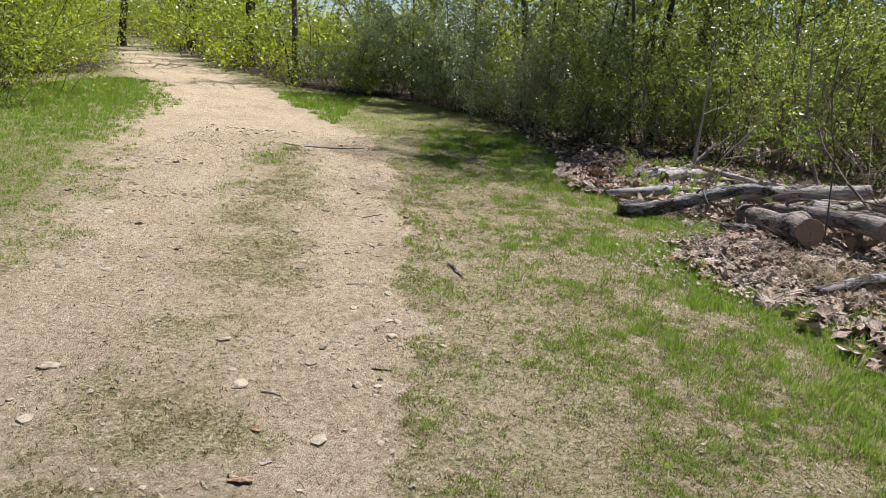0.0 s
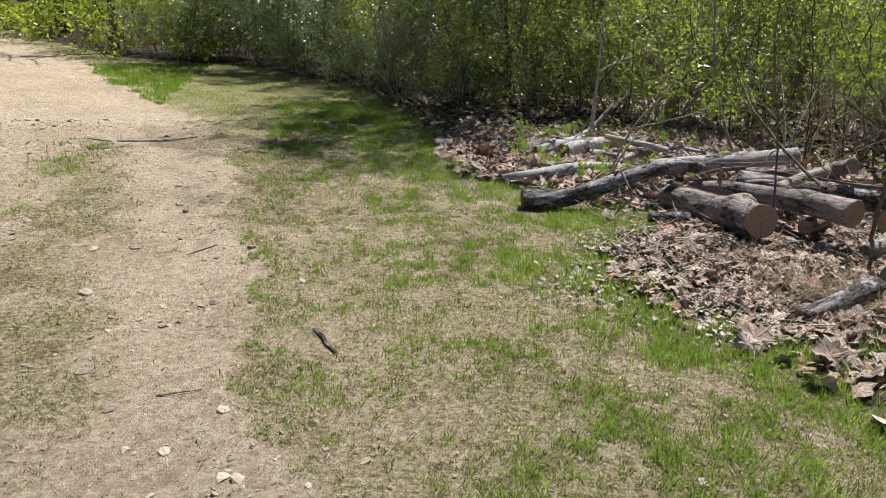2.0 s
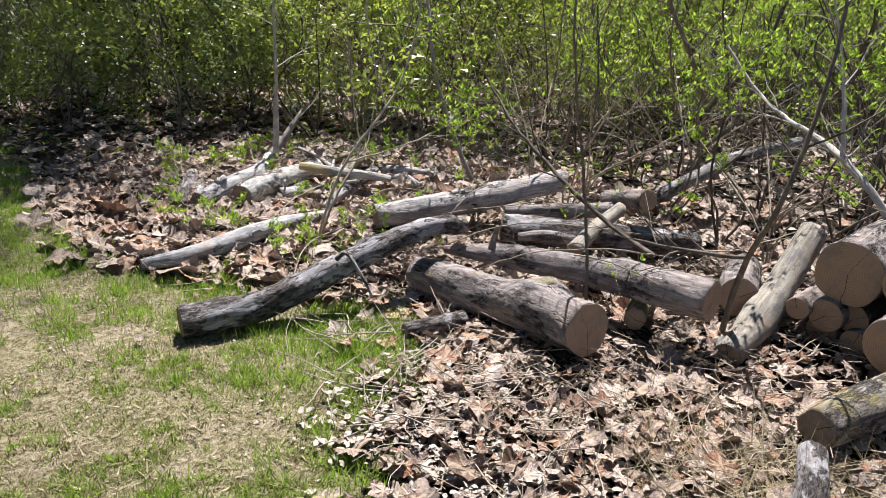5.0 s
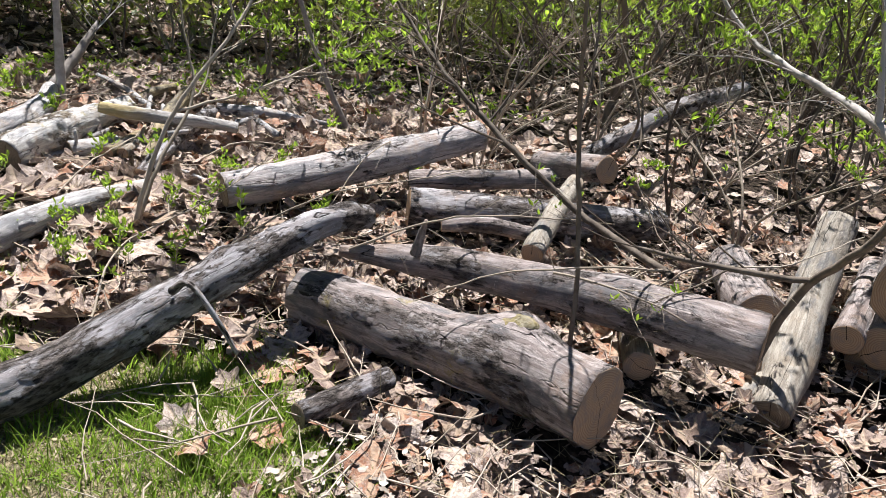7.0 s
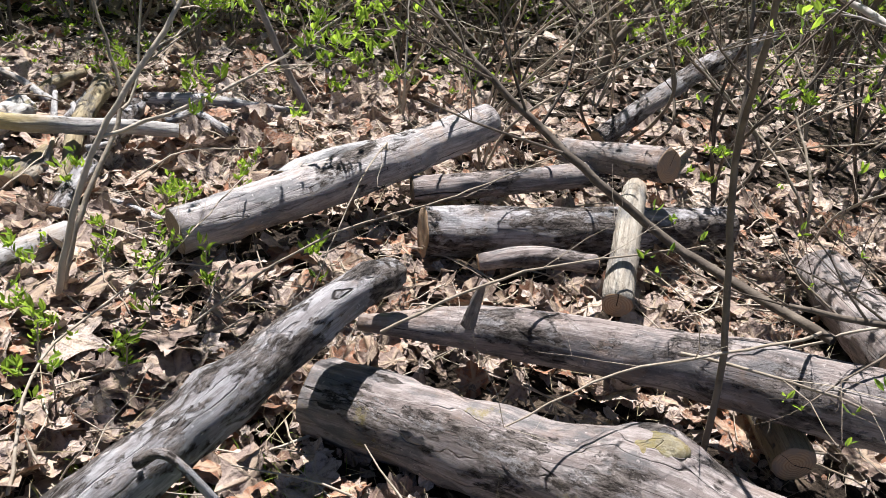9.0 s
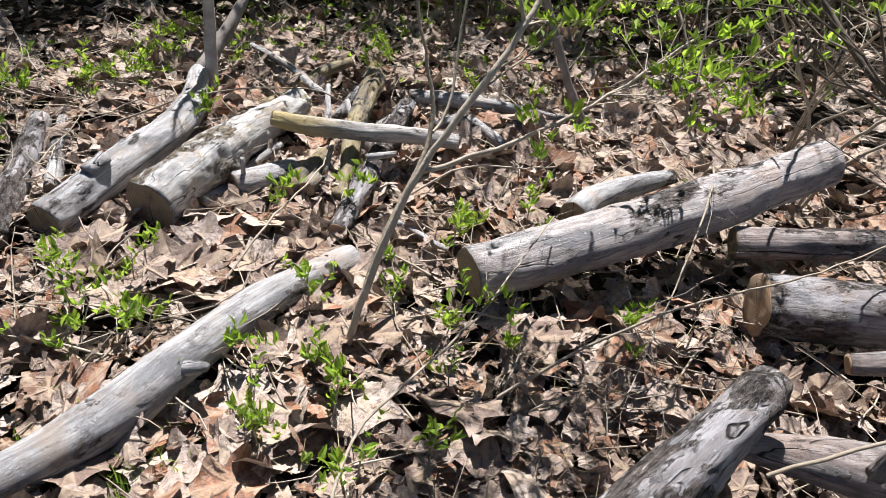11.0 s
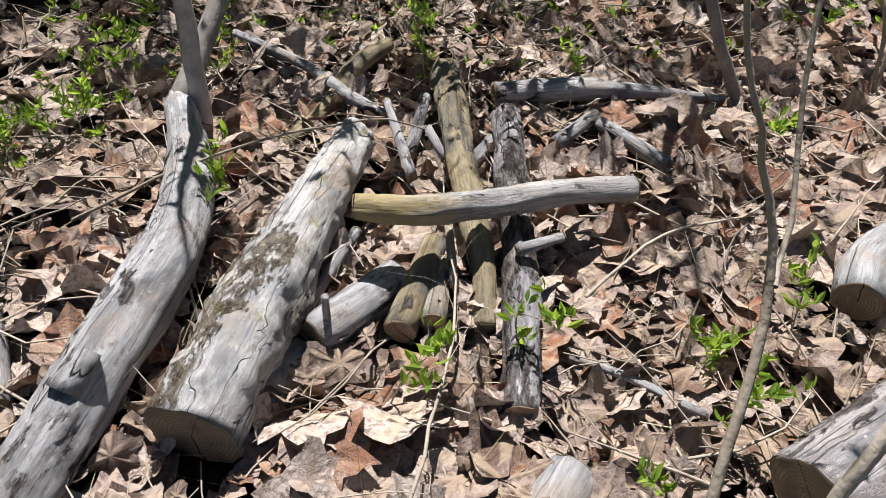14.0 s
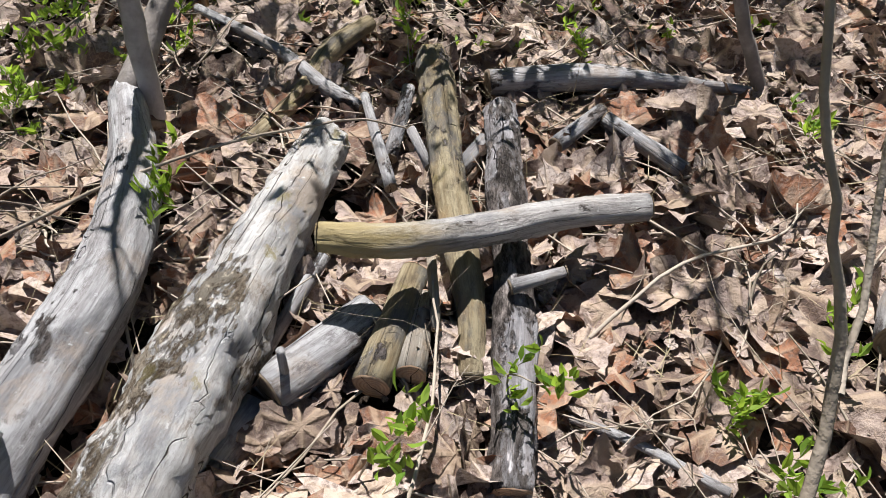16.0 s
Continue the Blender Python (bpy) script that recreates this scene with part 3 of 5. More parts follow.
log("log", [(4.981, 7.281, 0.2, 0.048), (5.546, 7.069, 0.492, 0.05), (6.1, 6.9, 0.62, 0.045)], BARKED, "leaning grey log behind the pile", cut=CUT_OLD)

# ---- the second pile under the thicket ----
P2 = "scattered logs"
log("log", [(2.284, 8.69, 0.125, 0.055), (2.492, 8.812, 0.155, 0.06), (2.641, 8.903, 0.165, 0.061), (2.781, 9.006, 0.17, 0.059), (2.953, 9.212, 0.17, 0.051), (3.091, 9.466, 0.17, 0.036), (3.13, 9.56, 0.12, 0.02)], GREY, "curved bleached grey log, sawn end", cut=CUT_OLD, ends=(True, False), group=P2, gap=0.014, sides=30, stubs=[[(2.44, 8.77, 0.2, 0.03), (2.50, 8.79, 0.235, 0.022)]])
log("log", [(2.545, 8.60, 0.15, 0.078), (2.665, 8.672, 0.165, 0.083), (2.806, 8.752, 0.178, 0.076), (2.983, 8.848, 0.185, 0.062), (3.3, 9.034, 0.175, 0.05)], ROTTEN, "thick pale log with rotten mossy bark, sawn end", cut=CUT_OLD, group=P2, rough=0.24, gap=0.012, sides=36, knots=[(0.35, 150, 0.02, 0.05)])
log("log", [(2.83, 8.655, 0.115, 0.045), (3.056, 8.646, 0.115, 0.045)], GREY, "short grey log between larger logs", group=P2, cut=CUT_OLD, stubs=[[(2.86, 8.64, 0.15, 0.008), (2.855, 8.635, 0.215, 0.007)]])
log("log", [(2.60, 8.59, 0.085, 0.033), (2.81, 8.66, 0.09, 0.03)], GREY, "thin grey log in the shade of a thick one", group=P2, cut=CUT_OLD)
log("stick", [(2.762, 8.67, 0.1, 0.013), (2.938, 8.746, 0.12, 0.013), (3.082, 8.8, 0.14, 0.012)], GREY, "thin knobbly grey stick", "stick", CUT_OLD, sides=8, group=P2)
log("stick", [(2.95, 8.539, 0.125, 0.032), (3.163, 8.647, 0.15, 0.027)], YELLOW, "yellowish barkless stick between logs", "stick", group=P2, sides=14)
log("stick", [(3.01, 8.509, 0.125, 0.026), (3.142, 8.602, 0.135, 0.02)], PALE, "short pale sawn stick", "stick", group=P2, sides=12)
log("stick", [(3.09, 8.529, 0.155, 0.009), (3.18, 8.626, 0.2, 0.009)], PALE, "thin pale barkless stick between logs", "stick", group=P2, sides=8)
log("log", [(3.679, 9.078, 0.205, 0.042), (3.5, 8.89, 0.205, 0.038), (3.323, 8.703, 0.19, 0.034), (3.186, 8.538, 0.15, 0.028), (3.079, 8.439, 0.11, 0.023)], YELLOW, "thin yellow-grey log with flaking bark", group=P2, cut=CUT_OLD, rough=0.26, gap=0.011, sides=30)
log("log", [(3.691, 8.874, 0.15, 0.036), (3.397, 8.617, 0.165, 0.036), (3.162, 8.418, 0.145, 0.035), (2.963, 8.265, 0.11, 0.033)], BARKED, "thin log with peeling scaly bark", group=P2, cut=CUT, rough=0.28, gap=0.011, sides=30)
log("branch", [(3.015, 8.728, 0.28, 0.023), (3.104, 8.64, 0.272, 0.03), (3.249, 8.567, 0.252, 0.031), (3.398, 8.5, 0.237, 0.029), (3.557, 8.418, 0.21, 0.025)], STAINED, "curved grey branch with yellowed end across other logs", "branch", YELLOW, group=P2, gap=0.012, rough=0.2)
log("branch", [(3.812, 9.003, 0.12, 0.035), (4.02, 8.842, 0.12, 0.034), (4.174, 8.692, 0.11, 0.019), (4.305, 8.513, 0.11, 0.011)], GREY, "splintered grey branch on dead leaves", "branch", CUT_OLD, group=P2, sides=12)
for rows in ([(3.454, 9.08, 0.2, 0.01), (3.305, 8.85, 0.15, 0.015)], [(3.583, 9.065, 0.17, 0.016), (3.405, 8.949, 0.12, 0.016)], [(3.43, 8.914, 0.2, 0.011), (3.383, 8.817, 0.18, 0.01)], [(3.608, 8.844, 0.12, 0.021), (3.506, 8.831, 0.1, 0.018)],
             [(3.214, 8.473, 0.205, 0.014), (3.29, 8.421, 0.225, 0.009)], [(3.877, 8.692, 0.13, 0.02), (3.866, 8.469, 0.1, 0.023)], [(3.714, 8.723, 0.12, 0.021), (3.884, 8.714, 0.14, 0.018)], [(2.556, 9.432, 0.09, 0.018), (2.464, 9.187, 0.09, 0.028), (2.37, 8.929, 0.09, 0.024)]):
    log("stick", rows, GREY, "splintered weathered stick among dead leaves", "stick", CUT_OLD, sides=10, group=P2, rough=0.22)
log("branch", [(3.492, 9.789, 0.14, 0.012), (3.52, 9.484, 0.13, 0.016), (3.497, 9.281, 0.12, 0.02), (3.498, 9.14, 0.12, 0.012)], GREY, "thin crooked grey branch on the ground", "branch", CUT_OLD, group=P2, sides=10)
log("branch", [(3.77, 9.393, 0.15, 0.023), (3.627, 9.383, 0.13, 0.031), (3.456, 9.31, 0.1, 0.025), (3.216, 9.234, 0.09, 0.021)], YELLOW, "curved yellowish branch half under leaves", "branch", CUT_OLD, group=P2, sides=12)
log("log", [(2.476, 9.411, 0.105, 0.038), (2.286, 8.996, 0.105, 0.043), (2.154, 8.72, 0.095, 0.042)], BARKED, "thin scaly log with rotten yellow end", cut=YELLOW, group=P2)
log("stick", [(3.129, 8.282, 0.11, 0.008), (3.165, 8.178, 0.11, 0.008), (3.195, 8.03, 0.1, 0.009)], GREY, "thin pale twig on dead leaves", "stick", CUT_OLD, sides=7, group=P2)
log("stick", [(0.05, 5.02, 0.01, 0.009), (0.09, 4.93, 0.014, 0.01), (0.11, 4.84, 0.012, 0.008), (0.15, 4.76, 0.01, 0.008)], BARKED, "short dark stick lying on the grass verge", "stick", CUT_OLD, sides=8, group="sticks on the track")

# ---- loose twigs, stones and dead leaves ----
def tubes(paths, sides):
    """Many thin tubes as one set of vertices and quads."""
    vs, fs, off = [], [], 0
    for path in paths:
        p, r = path[:, :3], path[:, 3]
        d = np.gradient(p, axis=0)
        d /= np.linalg.norm(d, axis=1)[:, None] + 1e-9
        up = np.array([0, 0, 1.0]) if abs(d[0][2]) < 0.8 else np.array([1.0, 0, 0])
        u = np.cross(d, up)
        u /= np.linalg.norm(u, axis=1)[:, None] + 1e-9
        w = np.cross(d, u)
        a = np.linspace(0, 2 * np.pi, sides, endpoint=False)
        ring = p[:, None] + (np.cos(a)[None, :, None] * u[:, None] + np.sin(a)[None, :, None] * w[:, None]) * r[:, None, None]
        idx = off + np.arange(len(p) * sides).reshape(len(p), sides)
        nxt = np.roll(idx, -1, axis=1)
        vs.append(ring.reshape(-1, 3))
        fs.append(np.stack([idx[:-1], nxt[:-1], nxt[1:], idx[1:]], -1).reshape(-1, 4))
        off += len(p) * sides
    return np.concatenate(vs), np.concatenate(fs)


def frames_for(n, tilt, g):
    """Random turns for n flat things: sideways, lengthways and upright axes, tilted by about tilt."""
    yaw = g.uniform(0, 2 * np.pi, n)
    up = np.stack([g.normal(0, tilt, n), g.normal(0, tilt, n), np.ones(n)], -1)
    up /= np.linalg.norm(up, axis=1)[:, None]
    ahead = np.stack([np.cos(yaw), np.sin(yaw), np.zeros(n)], -1)
    side = np.cross(up, ahead)
    side /= np.linalg.norm(side, axis=1)[:, None]
    return side, np.cross(side, up), up


LOBES = np.radians([0, 52, -52, 112, -112])
RIM = [(0, 0.58), (10, 0.52), (17, 0.48), (28, 0.40), (40, 0.48), (53, 0.57), (63, 0.50), (72, 0.46), (84, 0.38), (98, 0.43), (113, 0.46), (130, 0.39), (152, 0.33), (172, 0.22)]


def leaf_shape(rows, seed, curl):
    """A broad dead leaf with five toothed lobes, rolled and rippled; about one unit long."""
    g = np.random.default_rng(seed)
    if len(rows) == 1:
        rim = RIM[::2]
    else:
        rim = RIM
    deg = np.array([-d for d, r in rim[:0:-1]] + [d for d, r in rim], float)
    out = np.array([r for d, r in rim[:0:-1]] + [r for d, r in rim]) * g.uniform(0.88, 1.08, len(deg))
    torn = g.uniform(-180, 180)
    out *= 1 - g.uniform(0, 0.5) * np.exp(-((deg - torn) / 25) ** 2)
    th, around = np.radians(deg + g.normal(0, 2.5, len(deg))), len(deg)
    pts, vein = [(0.0, 0.0)], [0.0]
    for s in rows:
        for k in range(around):
            pts.append((np.sin(th[k]) * out[k] * s, np.cos(th[k]) * out[k] * s))
            vein.append(min(abs(math.sin(math.remainder(th[k] - q, 2 * math.pi))) for q in LOBES) * out[k] * s)
    pts, vein = np.array(pts), np.array(vein)
    q, ang = np.hypot(*pts.T), np.arctan2(pts[:, 0], pts[:, 1])
    # folds along the veins, ripples and lifted lobe tips
    z = 0.16 * g.uniform(0.3, 1.4) * np.minimum(vein, 0.2) * g.choice((-1, 1))
    z += 0.20 * q ** 2 * np.sin(2 * ang + g.uniform(0, 6.3)) * g.uniform(0.3, 1.6) + 0.32 * q ** 2 * np.sin(3 * ang + g.uniform(0, 6.3)) * g.uniform(0.2, 1.2)
    z += 0.30 * q ** 3 * np.sin(5 * ang + g.uniform(0, 6.3)) + 0.025 * np.sin(pts[:, 0] * 17 + seed) * np.sin(pts[:, 1] * 15 + seed)
    # the whole blade rolled about one axis
    f, k = g.uniform(0, 3.14), curl * g.uniform(0.35, 1.3) * g.choice((-1, 1, 1))
    u, w = pts[:, 0] * math.cos(f) + pts[:, 1] * math.sin(f), -pts[:, 0] * math.sin(f) + pts[:, 1] * math.cos(f)
    u, z = np.sin(k * u) * (1 / k - z), (1 - np.cos(k * u)) / k + z * np.cos(k * u)
    x, y = u * math.cos(f) - w * math.sin(f), u * math.sin(f) + w * math.cos(f)
    faces = [(0, 1 + (k + 1) % around, 1 + k) for k in range(around)]
    for ring in range(len(rows) - 1):
        for k in range(around):
            i, j = 1 + ring * around + k, 1 + ring * around + (k + 1) % around
            faces += [(i, j, j + around), (i, j + around, i + around)]
    return np.column_stack([x, y, z - z.min() * 0.6]), np.array(faces), np.column_stack([pts, vein])


SHAPES_FINE = [leaf_shape((0.55, 1.0), s, 0.7 + 0.13 * s) for s in range(16)]
SHAPES_FLAT = [leaf_shape((1.0,), s + 80, 0.35) for s in range(6)]
SHAPES_PLAIN = [leaf_shape((1.0,), s + 50, 0.8 + 0.2 * s) for s in range(8)]


def leaf_pile(name, xs, ys, size, shapes, lift, tilt, g, material=LEAF_DEAD, narrow=1.0):
    """Many dead leaves as one mesh."""
    n = len(xs)
    side, ahead, up = frames_for(n, tilt, g)
    z = ground_z(xs, ys) + lift
    which = g.integers(0, len(shapes), n)
    vs, fs, gs, off = [], [], [], 0
    for k, (sv, sf, sg) in enumerate(shapes):
        i = np.where(which == k)[0]
        if not len(i):
            continue
        s = size[i][:, None, None]
        v = (side[i][:, None] * sv[None, :, 0:1] * narrow + ahead[i][:, None] * sv[None, :, 1:2] + up[i][:, None] * sv[None, :, 2:3]) * s
        v += np.stack([xs[i], ys[i], z[i]], -1)[:, None]
        f = sf[None] + (off + np.arange(len(i)) * len(sv))[:, None, None]
        vs.append(v.reshape(-1, 3)), fs.append(f.reshape(-1, 3)), gs.append(np.tile(sg, (len(i), 1)))
        off += len(i) * len(sv)
    return mesh_object(name, np.concatenate(vs), np.concatenate(fs), material, None, np.concatenate(gs))


def scatter(n, x0, x1, y0, y1, want, g):
    """Places in a rectangle, kept by how much the ground wants them."""
    x, y = g.uniform(x0, x1, n), g.uniform(y0, y1, n)
    keep = g.uniform(0, 1, n) < want(x, y)
    return x[keep], y[keep]


def want_litter(x, y):
    dirt, litter, lush = cover_at(x, y)
    return np.clip(litter * (0.55 + 0.7 * vnoise(x, y, 1.7, 8)) + 0.001 * (1 - dirt) * (x > 0), 0, 1)


def clear_of_logs(x, y, margin):
    """True where no log lies over the place."""
    line = np.concatenate([p[::2] for p in LOG_LINES])
    free = np.ones(len(x), bool)
    for k in range(0, len(x), 1000):
        gap = np.hypot(x[k:k + 1000, None] - line[None, :, 0], y[k:k + 1000, None] - line[None, :, 1]) - line[None, :, 3]
        free[k:k + 1000] = gap.min(1) > margin[k:k + 1000]
    return free


def build_litter():
    g = np.random.default_rng(21)
    x, y = scatter(12000, 1.2, 5.4, 4.2, 10.4, want_litter, g)
    size = np.clip(g.lognormal(-2.12, 0.42, len(x)), 0.05, 0.24) * (0.72 + 0.28 * step(y, 6.2, 8.0)) * (1 - 0.3 * step(y, 9.4, 10.2))
    free = clear_of_logs(x, y, size * 0.25 - 0.01)
    x, y, size = x[free], y[free], size[free]
    litter = tagged(leaf_pile("leaf_litter", x, y, size, SHAPES_FINE, g.uniform(-0.012, 0.045, len(x)), 0.42, g), "brown dry fallen leaves lying thick on the ground", "leaf litter", kind="stuff")
    x, y = scatter(19000, 0.3, 12.0, -2.0, 13.5, lambda a, b: want_litter(a, b) * (0.08 + 0.92 * step(b + 1.6 * vnoise(a, b, 0.9, 71), 1.5, 4.4)) * (1 - 0.7 * step(a + vnoise(a, b, 0.9, 72), 8.8, 11.5)), g)
    out = ~((x > 1.2) & (x < 5.4) & (y > 4.2) & (y < 10.4))
    x, y = x[out], y[out]
    size = np.clip(g.lognormal(-2.4, 0.35, len(x)), 0.05, 0.18)
    tagged(leaf_pile("leaf_litter", x, y, size, SHAPES_PLAIN, g.uniform(0.008, 0.05, len(x)), 0.33, g), "brown dry fallen leaves under the thicket", "leaf litter", kind="stuff")
    # pale broken scraps on the worn turf
    x, y = scatter(2200, -0.2, 2.6, 1.7, 8.0, lambda a, c: (1 - cover_at(a, c)[0]) * step(vnoise(a, c, 2.2, 51), 0.3, 0.75) * (0.25 + 0.75 * step(a, 0.6, 2.0)), g)
    tagged(leaf_pile("leaf_scraps", x, y, g.uniform(0.01, 0.032, len(x)), SHAPES_FLAT, g.uniform(0.004, 0.012, len(x)), 0.15, g, BLEACHED, 0.5), "small pale scraps of dry leaves on worn turf", "leaf litter", kind="stuff")
    # bleached fragments where the litter thins out into turf
    x, y = scatter(7000, 1.1, 3.2, 4.6, 6.5, lambda a, c: np.exp(-((a - np.interp(c, LITTER_Y, LITTER_X) - 0.22) / 0.42) ** 2) * step(vnoise(a, c, 2.6, 52), 0.1, 0.5), g)
    tagged(leaf_pile("leaf_scraps", x, y, g.uniform(0.015, 0.06, len(x)), SHAPES_FLAT, g.uniform(0.005, 0.05, len(x)), 0.2, g, BLEACHED, 0.5), "bleached whitish scraps of old leaves at the litter edge", "leaf litter", kind="stuff")
    # small pale bits between the large leaves
    x, y = scatter(11000, 1.5, 4.8, 4.6, 10.0, want_litter, g)
    tagged(leaf_pile("leaf_scraps", x, y, g.uniform(0.012, 0.055, len(x)), SHAPES_PLAIN, g.uniform(0.02, 0.07, len(x)), 0.5, g), "small broken scraps of dry leaves", "leaf litter", kind="stuff")
    # leaves drifted against the logs
    line = np.concatenate([p for p in LOG_LINES if p[0][3] > 0.018 and p[0][0] > 1.5])
    line = line[g.integers(0, len(line), 1500)]
    far = g.normal(0, 1.0, (len(line), 2)) * (line[:, 3:4] * 0.8 + 0.03)
    x, y = line[:, 0] + far[:, 0], line[:, 1] + far[:, 1]
    near = np.min(np.hypot(x[:, None] - line[None, ::3, 0], y[:, None] - line[None, ::3, 1]) - line[None, ::3, 3], axis=1)
    keep = (near > -0.02) & (near < 0.08) & (want_litter(x, y) > 0.3)
    x, y = x[keep], y[keep]
    tagged(leaf_pile("leaf_litter", x, y, g.uniform(0.06, 0.17, len(x)), SHAPES_FINE, g.uniform(0.015, 0.06, len(x)), 0.75, g), "curled dry leaves drifted against the logs", "leaf litter", kind="stuff")
    # the leaves that the walker passes nearest
    protos = []
    for sv, sf, sg in SHAPES_FINE[:8]:
        me = bpy.data.meshes.new("leaf")
        me.from_pydata(sv.tolist(), [], [tuple(f) for f in sf.tolist()])
        me.attributes.new("grain", "FLOAT_VECTOR", "POINT").data.foreach_set("vector", sg.astype(np.float32).ravel())
        me.materials.append(LEAF_DEAD)
        me.polygons.foreach_set("use_smooth", [True] * len(me.polygons))
        protos.append(me)
    for k in range(300):
        px, py = (g.uniform(2.35, 4.0), g.uniform(7.6, 9.3)) if k < 190 else (g.uniform(2.2, 3.6), g.uniform(5.2, 7.4))
        s = g.uniform(0.10, 0.23) if k < 190 else g.uniform(0.08, 0.16)
        while not clear_of_logs(np.array([px]), np.array([py]), np.array([s * 0.25]))[0]:
            px, py = (g.uniform(2.35, 4.0), g.uniform(7.6, 9.3)) if k < 190 else (g.uniform(2.2, 3.6), g.uniform(5.2, 7.4))
        ob = new("leaf", protos[k % 8])
        ob.parent = litter
        ob.matrix_basis = Matrix.LocRotScale((px, py, float(ground_z(px, py)) + g.uniform(0.016, 0.04)), Euler((g.normal(0, 0.38), g.normal(0, 0.38), g.uniform(0, 6.28))), (s, s, s))


build_litter()


def build_twigs():
    g = np.random.default_rng(5)
    paths = []
    for k in range(1500):
        x, y = (g.uniform(2.0, 4.8), g.uniform(4.6, 10.2)) if k < 1200 else (g.uniform(1.6, 8), g.uniform(9, 14))
        n, a, length = 5, g.uniform(0, 6.28), g.uniform(0.08, 0.5)
        t = np.linspace(0, 1, n)
        bend = a + np.cumsum(g.normal(0, 0.25, n))
        px, py = x + np.cumsum(np.cos(bend)) * length / n, y + np.cumsum(np.sin(bend)) * length / n
        z = ground_z(px, py) + 0.035 + t * g.uniform(-0.01, 0.09) + g.uniform(0, 0.03)
        paths.append(np.column_stack([px, py, z, g.uniform(0.0012, 0.0042) * (1 - 0.6 * t)]))
    v, f = tubes(paths, 5)
    tagged(mesh_object("twig_litter", v, f, TWIG), "thin brown twigs strewn over the dead leaves", "twigs", kind="stuff")


build_twigs()


def build_stones():
    g = np.random.default_rng(9)
    bm = bmesh.new()
    bmesh.ops.create_icosphere(bm, subdivisions=1, radius=1)
    base = np.array([v.co[:] for v in bm.verts])
    tri = np.array([[v.index for v in f.verts] for f in bm.faces])
    bm.free()
    x, y = scatter(20000, -3.6, 0.4, 1.6, 11, lambda a, b: np.clip(cover_at(a, b)[0], 0, 1) * (0.15 + 0.85 * step(vnoise(a, b, 1.5, 2), 0.4, 0.75)) * 0.75, g)
    n = len(x)
    s = np.clip(g.lognormal(-4.95, 0.6, n), 0.0025, 0.036)
    side, ahead, up = frames_for(n, 0.3, g)
    sv = base[None] * g.uniform(0.72, 1.2, (n, len(base), 1))
    v = (side[:, None] * sv[..., 0:1] * 1.2 + ahead[:, None] * sv[..., 1:2] + up[:, None] * sv[..., 2:3] * 0.42) * s[:, None, None]
    v += np.stack([x, y, ground_z(x, y) + s * 0.1], -1)[:, None]
    f = tri[None] + (np.arange(n) * len(base))[:, None, None]
    tagged(mesh_object("gravel", v.reshape(-1, 3), f.reshape(-1, 3), STONE, smooth=False), "pale pebbles and stone chips on the dirt track", "gravel", kind="stuff")
    me = bpy.data.meshes.new("stone")
    bm = bmesh.new()
    bmesh.ops.create_icosphere(bm, subdivisions=2, radius=1)
    for vert in bm.verts:
        vert.co *= 1 + 0.3 * noise.noise(vert.co * 1.6)
        vert.co.z *= 0.4
    bm.to_mesh(me)
    bm.free()
    me.materials.append(STONE)
    for px, py, s in ((-2.0, 4.75, 0.055), (-1.16, 5.62, 0.05), (-0.86, 2.98, 0.05), (-1.75, 3.05, 0.05), (-3.3, 7.0, 0.05), (-2.1, 4.4, 0.04), (-1.05, 6.3, 0.04), (-0.6, 3.3, 0.035), (-1.5, 4.9, 0.035), (-0.5, 4.1, 0.03)):
        ob = tagged(new("stone", me), "flat pale stone bedded in the dirt track", "stone", "stones on the track")
        ob.matrix_basis = Matrix.LocRotScale((px, py, float(ground_z(px, py)) + 0.004), Euler((0.05, -0.04, px * 9)), (s, s * 0.7, s * 0.7))


build_stones()


# ---- grass ----
def blades(name, x, y, high, wide, lean, material, label, g, lift=0.0, tall=False):
    n = len(x)
    a = g.uniform(0, 2 * np.pi, n)
    side = np.stack([np.cos(a), np.sin(a), np.zeros(n)], -1)
    tip = np.stack([g.normal(0, lean, n), g.normal(0, lean, n), np.ones(n)], -1)
    tip /= np.linalg.norm(tip, axis=1)[:, None]
    base = np.stack([x, y, ground_z(x, y) - 0.004 + lift], -1)
    h = high[:, None]
    w = wide[:, None]
    drop = np.stack([tip[:, 0], tip[:, 1], -np.abs(g.normal(0.15, 0.2, n))], -1)
    if tall:
        v = np.stack([base - side * w, base + side * w, base + tip * h * 0.6 + side * w * 0.7, base + tip * h * 0.6 - side * w * 0.7, base + tip * h + drop * h * 0.28], 1)
        o = (np.arange(n) * 5)[:, None]
        f = np.concatenate([np.array([[0, 1, 2]]) + o, np.array([[0, 2, 3]]) + o, np.array([[3, 2, 4]]) + o])
    else:
        v = np.stack([base - side * w * 1.2, base + side * w * 1.2, base + tip * h], 1)
        f = np.arange(n * 3).reshape(n, 3)
    return tagged(mesh_object(name, v.reshape(-1, 3), f, material), label, "grass", kind="stuff")


